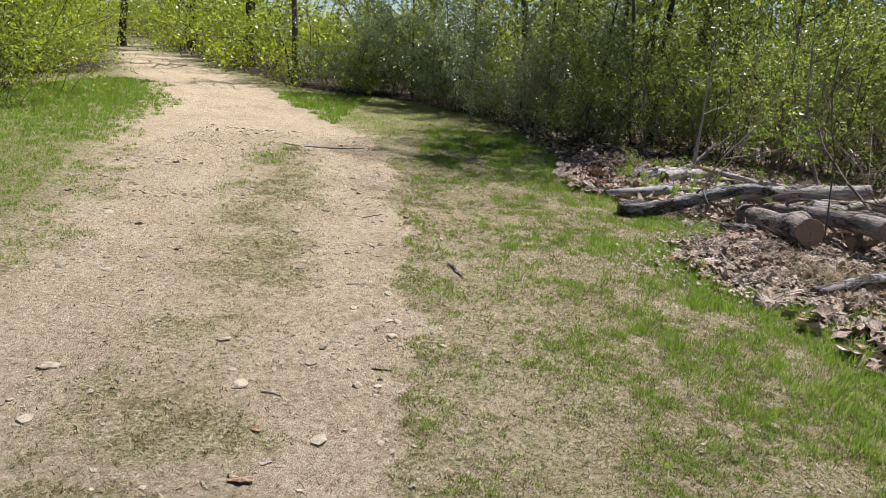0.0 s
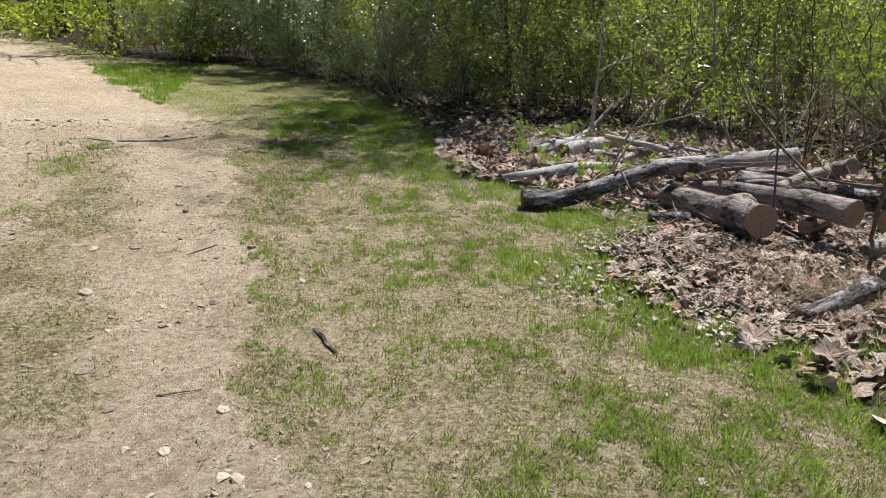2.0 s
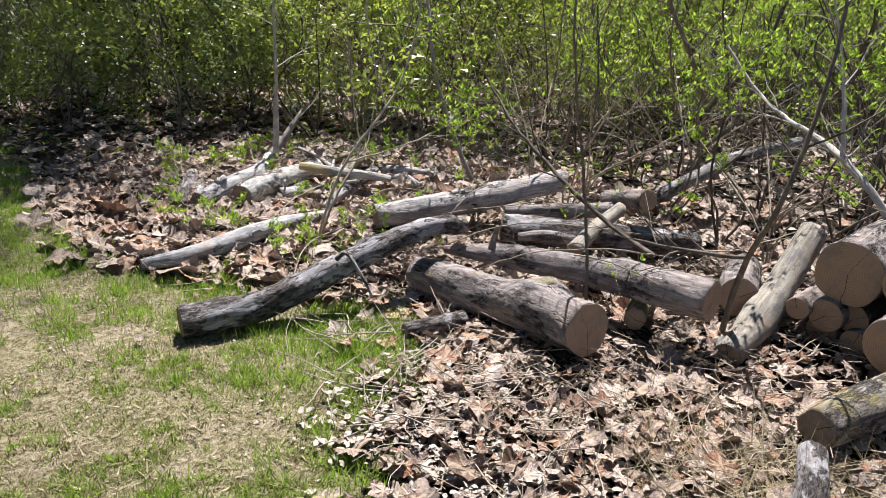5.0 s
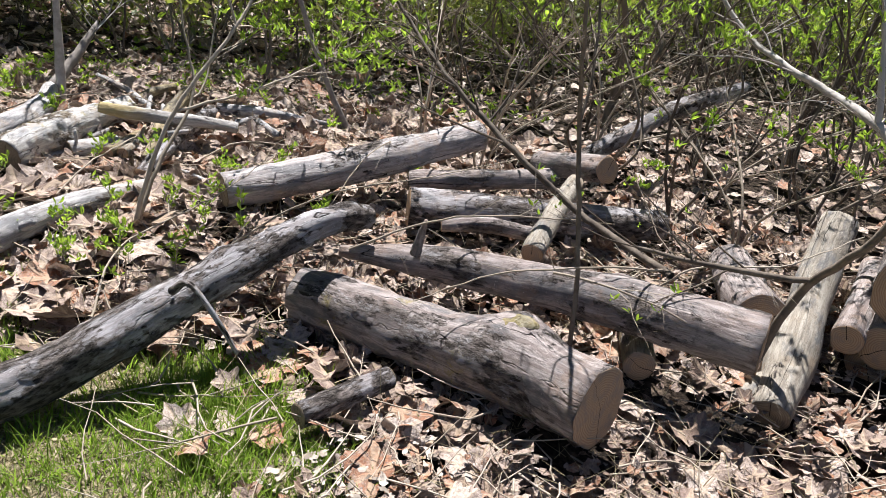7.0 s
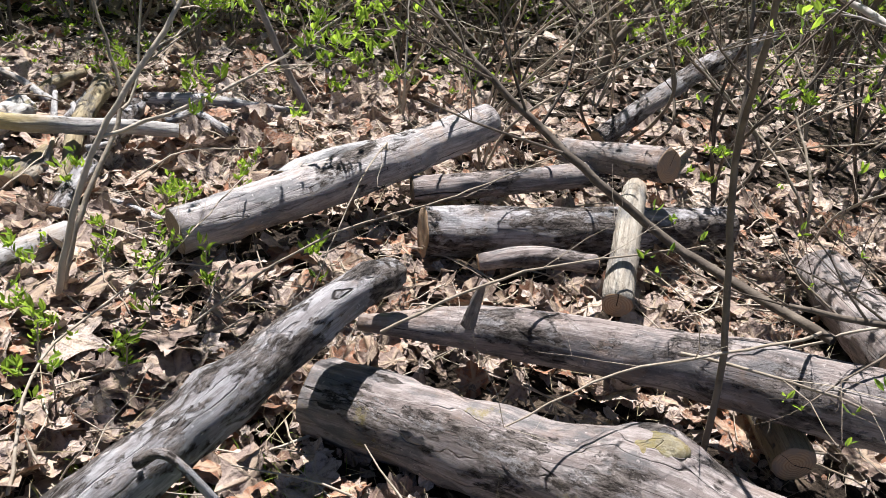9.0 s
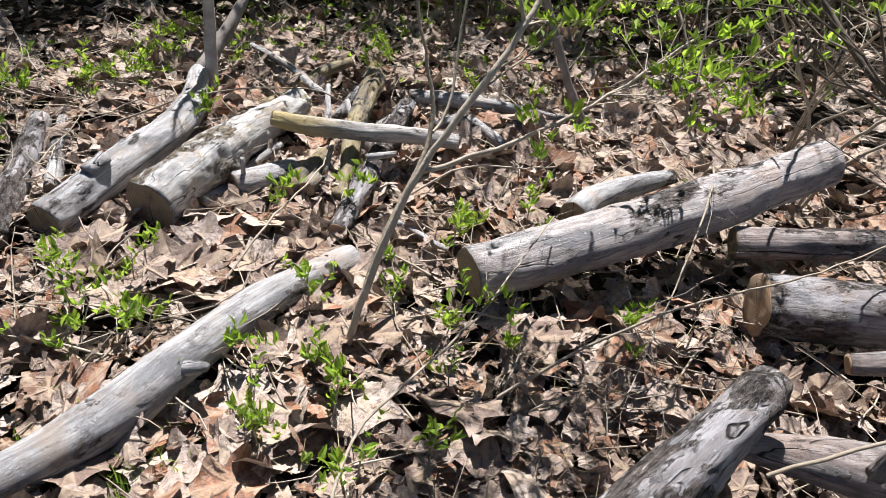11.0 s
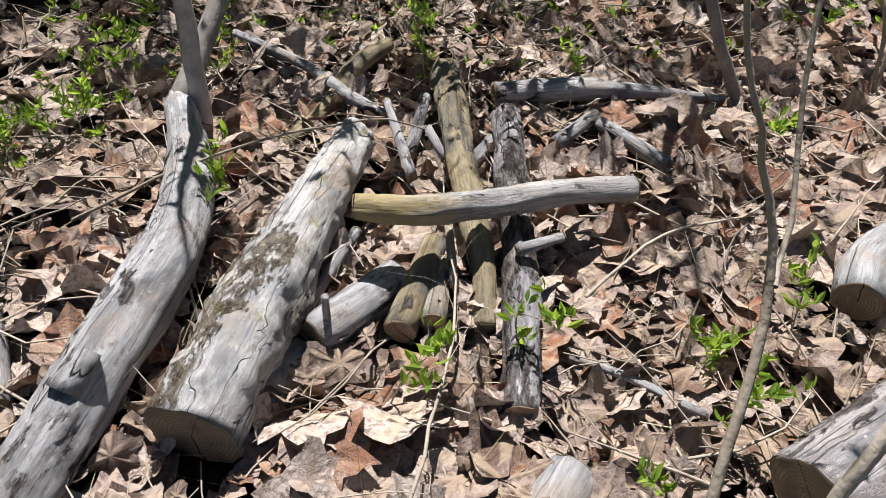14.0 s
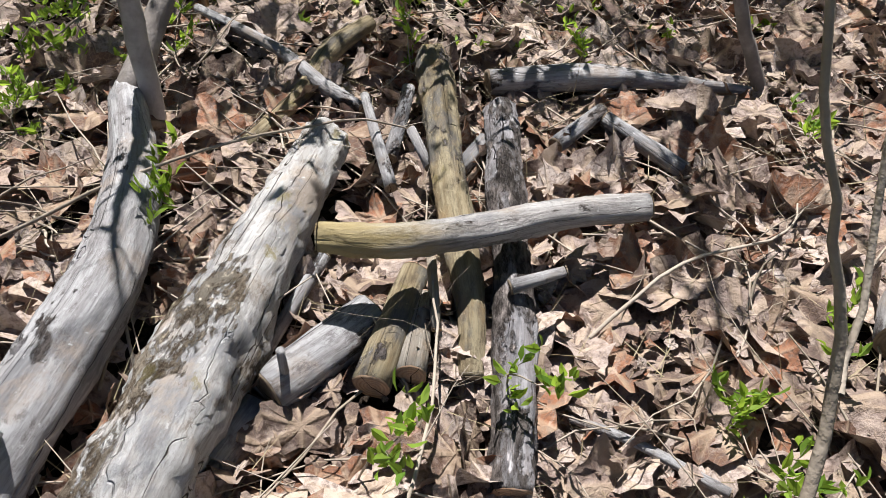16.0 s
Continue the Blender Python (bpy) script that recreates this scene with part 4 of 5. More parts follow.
def build_grass():
    g = np.random.default_rng(33)

    def want_green(x, y):
        dirt, litter, lush = cover_at(x, y)
        clump = step(0.3 * vnoise(x, y, 3.2, 11) + 0.3 * vnoise(x, y, 9, 12) + 0.4 * vnoise(x, y, 30, 13), 0.4, 0.64)
        return np.clip((1 - dirt) ** 1.5 * (1 - litter) * (0.03 + 0.95 * clump + 0.8 * np.maximum(lush - 0.45, 0)), 0, 1)

    def want_dry(x, y):
        dirt, litter, lush = cover_at(x, y)
        clump = step(vnoise(x, y, 6, 14), 0.25, 0.7)
        return np.clip((1 - dirt) ** 1.2 * (1 - litter) * (0.3 + 0.7 * clump) * (1 - 0.6 * lush), 0, 1)

    def clumps(n, each, wide, *where):
        """Blades standing together in little clumps."""
        a, b = scatter(n // each, *where, g)
        return np.repeat(a, each) + g.normal(0, wide, len(a) * each), np.repeat(b, each) + g.normal(0, wide, len(b) * each)

    x, y = clumps(250000, 12, 0.014, -0.4, 2.9, 1.6, 12.5, want_green)
    lush = cover_at(x, y)[2]
    blades("grass", x, y, g.uniform(0.014, 0.042, len(x)) * (1 + 0.8 * lush), g.uniform(0.0016, 0.0034, len(x)), 0.75, GRASS, "short sparse green grass beside the track", g)
    x, y = clumps(300000, 10, 0.012, -0.4, 2.7, 1.6, 7.2, want_green)
    blades("grass", x, y, g.uniform(0.010, 0.03, len(x)), g.uniform(0.0014, 0.003, len(x)), 0.9, WEED, "fine olive turf worn thin beside the track", g)
    x, y = scatter(210000, -0.5, 2.8, 1.6, 9, want_dry, g)
    blades("dry_grass", x, y, g.uniform(0.014, 0.045, len(x)), g.uniform(0.0012, 0.0028, len(x)), 1.8, STRAW, "dry yellow grass stems lying flat on the ground", g)
    # the worn strip between the wheel tracks
    x, y = clumps(260000, 10, 0.013, -3.3, 0.0, 1.6, 9.5, lambda a, b: want_dry(a, b) * (a > np.interp(b, ROAD_Y, ROAD_L) - 0.1))
    blades("dry_grass", x, y, g.uniform(0.008, 0.03, len(x)), g.uniform(0.0011, 0.003, len(x)), 1.0, WEED, "worn dull grass between the wheel tracks", g)
    x, y = scatter(60000, -4.2, 1.6, 8.5, 18, lambda a, b: want_green(a, b) * (a > np.interp(b, ROAD_Y, ROAD_R)), g)
    blades("grass", x, y, g.uniform(0.02, 0.05, len(x)), g.uniform(0.002, 0.004, len(x)), 0.6, GRASS, "green grass verge in front of the thicket", g)
    # dark crumbs and flattened straw on the track and the worn turf
    for many, mat, kind, size, label in ((52000, STEM, "plant_crumbs", (0.006, 0.022), "dark plant crumbs strewn over track and turf"), (42000, STRAW, "straw_bits", (0.012, 0.05), "pale bits of straw strewn over track and turf")):
        x, y = scatter(many, -3.6, 2.4, 1.6, 10.5, lambda a, b: (0.25 + 0.75 * step(vnoise(a, b, 2.1, 61) * 0.6 + vnoise(a, b, 7, 62) * 0.4, 0.4, 0.65)) * (1 - cover_at(a, b)[1]), g)
        blades(kind, x, y, g.uniform(*size, len(x)), g.uniform(0.001, 0.0042, len(x)), 4.0, mat, label, g, 0.008)
    # the lush verge on the far side of the track
    x, y = clumps(200000, 12, 0.025, -8.0, -1.9, 3.0, 17, want_green)
    far = step(y, 6, 14)
    blades("grass", x, y, g.uniform(0.02, 0.05, len(x)) * (1 + 0.8 * far), g.uniform(0.002, 0.0038, len(x)) * (1 + far), 0.5, GRASS, "lush green grass verge along the track", g)
    # long tufts where the grass meets the dead leaves
    px, py = [], []
    spots = [(2.55, 6.85), (2.6, 6.75), (2.45, 6.9), (2.62, 6.95), (2.15, 6.5), (2.35, 6.75), (2.2, 6.85), (2.4, 6.55), (2.5, 6.7), (1.9, 6.6), (2.1, 6.75), (2.25, 6.6), (2.3, 6.9), (2.05, 7.0), (1.75, 7.75), (1.95, 7.6), (2.1, 7.7), (2.05, 7.62), (2.15, 7.8), (2.08, 7.9), (2.4, 6.95), (2.45, 6.8), (2.35, 6.65), (2.77, 4.53), (2.8, 4.45), (1.35, 8.15), (2.0, 7.3), (1.45, 8.3), (1.55, 8.6), (1.2, 8.9), (2.4, 4.55), (2.3, 4.7), (1.7, 4.6), (2.1, 5.35), (1.65, 5.6), (2.45, 6.35), (2.25, 6.25), (1.3, 10.0), (1.0, 10.6), (2.6, 4.3), (2.3, 3.9), (2.2, 3.5), (2.05, 3.2), (2.0, 2.9), (2.35, 3.1), (2.45, 3.6)]
    for tx, ty in spots:
        m = 260
        px.append(tx + g.normal(0, 0.1, m)), py.append(ty + g.normal(0, 0.1, m))
    for k in range(230):
        ty = g.uniform(1.8, 8.5)
        tx = np.interp(ty, LITTER_Y, LITTER_X) - abs(g.normal(0.0, 0.75)) + 0.15
        m = 70
        px.append(tx + g.normal(0, 0.045, m)), py.append(ty + g.normal(0, 0.045, m))
    px, py = np.concatenate(px), np.concatenate(py)
    blades("grass_tufts", px, py, g.uniform(0.03, 0.09, len(px)), g.uniform(0.0014, 0.0026, len(px)), 0.4, GRASS, "long green grass tufts at the edge of the leaves", g, 0.0, True)
    # straw round the buried branch
    m = 1500
    px, py = g.normal(2.95, 0.28, m), g.normal(5.1, 0.3, m)
    blades("dry_grass", px, py, g.uniform(0.08, 0.26, m), g.uniform(0.0012, 0.0026, m), 1.5, STRAW, "pale tangled dry grass over a buried branch", g, 0.03)
    m = 2600
    px, py = g.uniform(2.2, 4.5, m), g.uniform(5.6, 9.8, m)
    blades("dry_grass", px, py, g.uniform(0.06, 0.22, m), g.uniform(0.0007, 0.0014, m), 2.5, STRAW, "pale dry stems strewn over dead leaves", g, 0.045)


build_grass()


# ---- shrubs and trees ----
def grow(base, way, length, r, depth, g, paths, tips, wander=0.16, lift=0.12, kids=(3, 5), shrink=0.5, ends=4, bend=0.12):
    """A stem with side twigs; adds its path, and the places along its thin parts for leaves."""
    n = max(3, int(length / bend)) if depth else ends
    p, d = np.array(base, float), np.array(way, float)
    d /= np.linalg.norm(d)
    pts = [p.copy()]
    for k in range(n):
        d = d + g.normal(0, wander, 3) + np.array([0, 0, lift / n])
        d /= np.linalg.norm(d)
        p = p + d * length / n
        pts.append(p.copy())
    pts = np.array(pts)
    rad = r * np.linspace(1, 0.35 if depth else 0.5, n + 1)
    paths.append(np.column_stack([pts, rad]))
    if depth == 0:
        tips.append(pts[1:])
        return
    tips.append(pts[-2:])
    for k in range(g.integers(kids[0], kids[1] + 1)):
        i = g.integers(max(1, n // 4), n + 1)
        out = g.normal(0, 1, 3)
        out -= d * (out @ d) * 0.3
        out[2] = abs(out[2]) * 0.5
        grow(pts[i], d * 0.55 + out / np.linalg.norm(out) * 0.8, length * shrink * g.uniform(0.7, 1.2), rad[min(i, n)] * 0.55, depth - 1, g, paths, tips, wander, lift, kids, shrink, ends, bend)


def small_leaves(places, size, g, spread):
    """Small folded leaves as quads about the given places."""
    n = len(places)
    c = places + g.normal(0, spread, (n, 3))
    ax = g.normal(0, 1, (n, 3))
    ax /= np.linalg.norm(ax, axis=1)[:, None]
    b = np.cross(ax, g.normal(0, 1, (n, 3)))
    b /= np.linalg.norm(b, axis=1)[:, None]
    s = (size * g.uniform(0.6, 1.35, n))[:, None]
    v = np.stack([c - b * s * 0.28, c + b * s * 0.28 + ax * s * 0.15, c + ax * s * 1.05], 1)
    return v.reshape(-1, 3), np.arange(n * 3).reshape(n, 3)


def shrub(name, label, seed, high, wide, stems, leaves, size, leaf_mat, stem_mat=STEM, depth=2, thick=0.016, spread=0.06, category="shrub", group="thicket shrubs", low=0.0, shoots=5):
    g = np.random.default_rng(seed)
    root = tagged(new(name), label, category, group)
    tips = []
    for k in range(stems):
        a, paths = g.uniform(0, 6.28), []
        grow((0.22 * wide * math.cos(a) * g.uniform(0.1, 1), 0.22 * wide * math.sin(a) * g.uniform(0.1, 1), -0.05), (math.cos(a) * wide / high * 0.6, math.sin(a) * wide / high * 0.6, 1), high * g.uniform(0.5, 1.0), thick * g.uniform(0.6, 1.2), depth, g, paths, tips, 0.19, 0.05, (4, 6), 0.36, 2, 0.24)
        v, f = tubes(paths, 3)
        mesh_object("stem", v, f, stem_mat, root)
    # low shoots fill the foot of the shrub
    for k in range(shoots):
        a, q, paths = g.uniform(0, 6.28), g.uniform(0.2, 0.5) * wide, []
        grow((q * math.cos(a), q * math.sin(a), -0.03), (0.5 * math.cos(a), 0.5 * math.sin(a), 1), high * g.uniform(0.18, 0.4), thick * 0.4, 1, g, paths, tips, 0.14, 0.05, (5, 8), 0.5, 2)
        v, f = tubes(paths, 3)
        mesh_object("shoot", v, f, stem_mat, root)
    if leaves:
        t = np.concatenate(tips)
        t = t[t[:, 2] > low]
        c = t[g.integers(0, len(t), leaves // 12)] + g.normal(0, spread, (leaves // 12, 3))
        v, f = small_leaves(np.repeat(c, 12, axis=0), size, g, size * 1.1)
        mesh_object("foliage", v, f, leaf_mat, root, smooth=False)["kind"] = "stuff"
    return root


FAR_AWAY = pose(0, 0, -400)


def plant(protos, spots, g, lo, hi):
    """Copies of the first plants at the given places."""
    for k, (x, y) in enumerate(spots):
        p = protos[k % len(protos)]
        s = g.uniform(lo, hi)
        z = float(ground_z(x, y))
        m = pose(x, y, z, 0, 0, g.uniform(0, 360))
        if p.get("used"):
            ob = copy_thing(p, m)
            del ob["used"]
        else:
            ob = p
            ob.matrix_basis = m
            ob["used"] = 1
        ob.scale = (s, s, s * g.uniform(0.9, 1.1))
    for p in protos:
        if p.get("used"):
            del p["used"]


def along(line, gap, depth, g):
    """Places about a line on the plan, with random depth to its far side."""
    line = np.array(line, float)
    out = []
    for a, b in zip(line[:-1], line[1:]):
        n = max(1, int(np.linalg.norm(b - a) / gap))
        nrm = np.array([b[1] - a[1], a[0] - b[0]]) / np.linalg.norm(b - a)
        for k in range(n):
            q = a + (b - a) * (k + g.uniform(0, 1)) / n - nrm * g.uniform(0, depth)
            out.append((float(q[0]), float(q[1])))
    return out


def build_thicket():
    g = np.random.default_rng(77)
    green = [shrub("shrub", "leggy shrub with thin stems and fresh green leaves", 100 + k, 3.0 + 0.3 * k, 1.9, 5, 6800, 0.056, LEAF_FAR, spread=0.10, shoots=9) for k in range(4)]
    grey = [shrub("shrub", "shrub with dark stems and dusty grey-green leaves", 120 + k, 2.8, 2.0, 5, 6800, 0.052, LEAF_GREY, spread=0.10, shoots=10) for k in range(2)]
    bare = [shrub("shrub", "bare brown twiggy shrub with few leaves", 130, 2.4, 1.7, 14, 1500, 0.025, LEAF_FAR, TWIG, spread=0.05)]
    front = [(-3.2, 18.1), (-1.4, 16.9), (0.1, 14.9), (1.4, 13.0), (2.6, 11.7), (4.0, 11.0), (5.8, 10.4), (7.6, 9.6), (9.6, 8.4), (10.8, 6.4), (11.0, 4.0), (11.0, 1.0), (10.0, -2.0)]
    spots = along(front, 0.62, 1.2, g)
    plant([grey[0], green[0], grey[1], bare[0], grey[0], green[1]], [q for q in spots if q[0] < 3.2], g, 0.75, 1.05)
    plant([green[2], green[3], bare[0], green[2]], [q for q in spots if q[0] >= 3.2], g, 0.75, 1.05)
    far = [shrub("shrub", "tall green shrub deep in the thicket", 140 + k, 4.6, 2.6, 6, 3200, 0.088, LEAF_FAR, spread=0.24, thick=0.025, depth=1, shoots=2) for k in range(3)]
    back = [(x + 0.8, y + 1.6) for x, y in front]
    plant(far, along(back, 1.15, 2.0, g), g, 0.8, 1.1)
    back = [(x + 2.6, y + 4.6) for x, y in front]
    plant([copy_thing(f, FAR_AWAY) for f in far], along(back, 1.5, 3.0, g), g, 1.0, 1.5)
    back = [(x + 5.5, y + 8.0) for x, y in front]
    plant([copy_thing(f, FAR_AWAY) for f in far], along(back, 2.4, 3.0, g), g, 1.6, 2.1)
    # both sides of the track further on
    hedge = [shrub("shrub", "dense bushy hedge shrub with bright yellow-green leaves", 150 + k, 3.0, 2.2, 6, 4200, 0.06, LEAF_HEDGE, spread=0.17, shoots=9, group="hedge shrubs") for k in range(3)]
    left = [(-12.0, 24.5), (-9.6, 19.8), (-8.6, 17.6), (-7.6, 14.6), (-6.9, 12.2), (-6.5, 10.0), (-6.4, 7.6), (-6.6, 4.5), (-6.9, 0.0)]
    plant(hedge, along([(x - 0.9, y) for x, y in left[::-1]], 0.8, 1.4, g), g, 1.0, 1.3)
    far_hedge = [shrub("shrub", "green hedge shrub beside the distant track", 160 + k, 3.4, 3.0, 5, 2400, 0.1, LEAF_HEDGE, depth=1, spread=0.3, thick=0.03, group="hedge shrubs") for k in range(3)]
    side = []
    for y in np.arange(19, 70, 2.4):
        r, l = np.interp(y, ROAD_Y, ROAD_R), np.interp(y, ROAD_Y, ROAD_L)
        side += [(r + 1.7 + g.uniform(0, 0.8), y), (r + 4.5 + g.uniform(0, 2), y + 1)]
        if y > 23:
            side.append((l - 2.4 - g.uniform(0, 1.2), y))
    plant(far_hedge, side, g, 0.9, 1.25)


def tree(seed, high, r, lean, leaves=2200, size=0.055):
    g = np.random.default_rng(seed)
    root = tagged(new("tree"), "tall slender tree with dark bark and thin spring crown", "tree", "trees in the thicket")
    p = np.array([0.0, 0, -0.1])
    d = np.array([lean, lean * 0.4, 1.0])
    pts = [p]
    n = 18
    for k in range(n):
        d = d + g.normal(0, 0.05, 3)
        d /= np.linalg.norm(d)
        p = p + d * high / n
        pts.append(p)
    pts = np.array(pts)
    rad = r * np.linspace(1, 0.2, n + 1)
    rad[0] *= 1.35
    v, q, gr, idx = rings(np.column_stack([pts, rad]), 10, 0.1, seed)
    mesh_object("trunk", v, q, TRUNK, root, gr)
    paths, tips = [], []
    for k in range(16):
        i = g.integers(5, n)
        a = g.uniform(0, 6.28)
        grow(pts[i], (math.cos(a), math.sin(a), g.uniform(0.3, 1.0)), high * 0.22 * g.uniform(0.6, 1.2), rad[i] * 0.5, 2, g, paths, tips, 0.14, 0.2, (2, 4), 0.55, 2, 0.3)
    v, f = tubes(paths, 3)
    mesh_object("limb_work", v, f, TRUNK, root)["kind"] = "stuff"
    t = np.concatenate(tips)
    v, f = small_leaves(t[g.integers(0, len(t), leaves)], size, g, 0.08)
    mesh_object("crown", v, f, LEAF_FAR, root, smooth=False)
    return root


def build_trees():
    g = np.random.default_rng(3)
    protos = [tree(201, 9, 0.10, 0.05), tree(202, 11, 0.14, -0.08), tree(203, 8, 0.08, 0.22)]
    spots = [(-4.1, 19.3), (5.2, 17.0), (-7.6, 27.0), (12.6, 13.0), (-6.6, 24.5), (12.8, 10.0), (1.8, 18.5), (-13.9, 31.5), (12.5, 6.4), (-1.0, 21.0), (-11.5, 33), (-16.5, 44), (-9, 38), (-18.5, 40), (3.0, 19.5), (13.5, 8.5), (9.5, 15), (-20, 52), (-3.0, 26), (9.5, 3.0), (-10.5, 13.5), (-11.5, 19)]
    plant(protos, spots, g, 0.85, 1.2)
    plant([tree(204, 10.5, 0.05, 0.02, 5000), tree(205, 10, 0.045, -0.03, 5000)], [(3.4, 12.7), (2.7, 13.5), (2.2, 15.4), (3.7, 14.0)], g, 0.95, 1.05)
    plant([tree(206, 5.6, 0.03, 0.05, 4200, 0.075), tree(207, 6.2, 0.034, -0.06, 4200, 0.075)], [(2.5, 13.2), (1.7, 14.4), (3.0, 12.7), (5.6, 12.4), (0.4, 16.4), (-1.0, 18.4)], g, 0.9, 1.1)


build_thicket()
build_trees()


# ---- single shrubs and dead stems by the logs ----
def lance_leaves(places, ways, size, g):
    """Pointed young leaves, folded along the middle."""
    n = len(places)
    ax = ways / (np.linalg.norm(ways, axis=1)[:, None] + 1e-9)
    b = np.cross(ax, g.normal(0, 1, (n, 3)))
    b /= np.linalg.norm(b, axis=1)[:, None] + 1e-9
    up = np.cross(b, ax)
    s = size[:, None]
    v = np.stack([places, places + ax * s * 0.4 + b * s * 0.19 + up * s * 0.09, places + ax * s * 0.42, places + ax * s * 0.4 - b * s * 0.19 + up * s * 0.09,
                  places + ax * s * 0.75 + b * s * 0.12 + up * s * 0.04, places + ax * s * 0.75 - b * s * 0.12 + up * s * 0.04, places + ax * s * 0.97 - up * s * 0.1], 1)
    o = (np.arange(n) * 7)[:, None]
    tri = [(0, 1, 2), (0, 2, 3), (1, 4, 2), (2, 5, 3), (4, 6, 2), (2, 6, 5)]
    f = np.concatenate([np.array([t]) + o for t in tri])
    return v.reshape(-1, 3), f


def sprig_leaves(places, per, size, g, wide=0.8, up=0.7):
    """Tufts of a few leaves at each bud."""
    p = np.repeat(places, per, axis=0)
    w = g.normal(0, wide, (len(p), 3))
    w[:, 2] = np.abs(w[:, 2]) * 0.5 + up
    return lance_leaves(p + g.normal(0, 0.004, p.shape), w, size * g.uniform(0.5, 1.25, len(p)), g)


def stem_plant(name, label, stems, seed, twigs, leaf, size, per=4, material=STEM, category="shrub", twig_len=0.3, wander=0.14, depth=1, group=""):
    """A shrub with given main stems, random side twigs and tufts of young leaves."""
    g = np.random.default_rng(seed)
    root = tagged(new(name), label, category, group)
    o = np.array(stems[0][0][:3])
    root.location = o
    paths, tips = [], []
    for rows in stems:
        path = smooth_path(rows, 0.05)
        path[:, :3] += g.normal(0, 0.0018, (len(path), 3))
        v, f = tubes([path], 7)
        mesh_object("stem", v - o, f, material, root)
        n = len(path)
        for k in range(twigs):
            i = g.integers(n // 3, n)
            d = path[min(i + 1, n - 1), :3] - path[max(i - 1, 0), :3]
            d = d / (np.linalg.norm(d) + 1e-9) + g.normal(0, 0.65, 3)
            d[2] = d[2] * 0.6 + 0.15
            grow(path[i, :3], d, twig_len * g.uniform(0.5, 1.3), min(path[i, 3] * 0.5, 0.006), depth, g, paths, tips, wander, 0.05, (2, 4), 0.6)
    if paths:
        v, f = tubes(paths, 3)
        mesh_object("twig_work", v - o, f, material, root)["kind"] = "stuff"
    if leaf and tips:
        t = np.concatenate(tips)
        t = t[g.uniform(0, 1, len(t)) < leaf]
        v, f = sprig_leaves(t, per, size, g)
        mesh_object("foliage", v - o, f, LEAF_NEAR, root, smooth=False)["kind"] = "stuff"
    return root


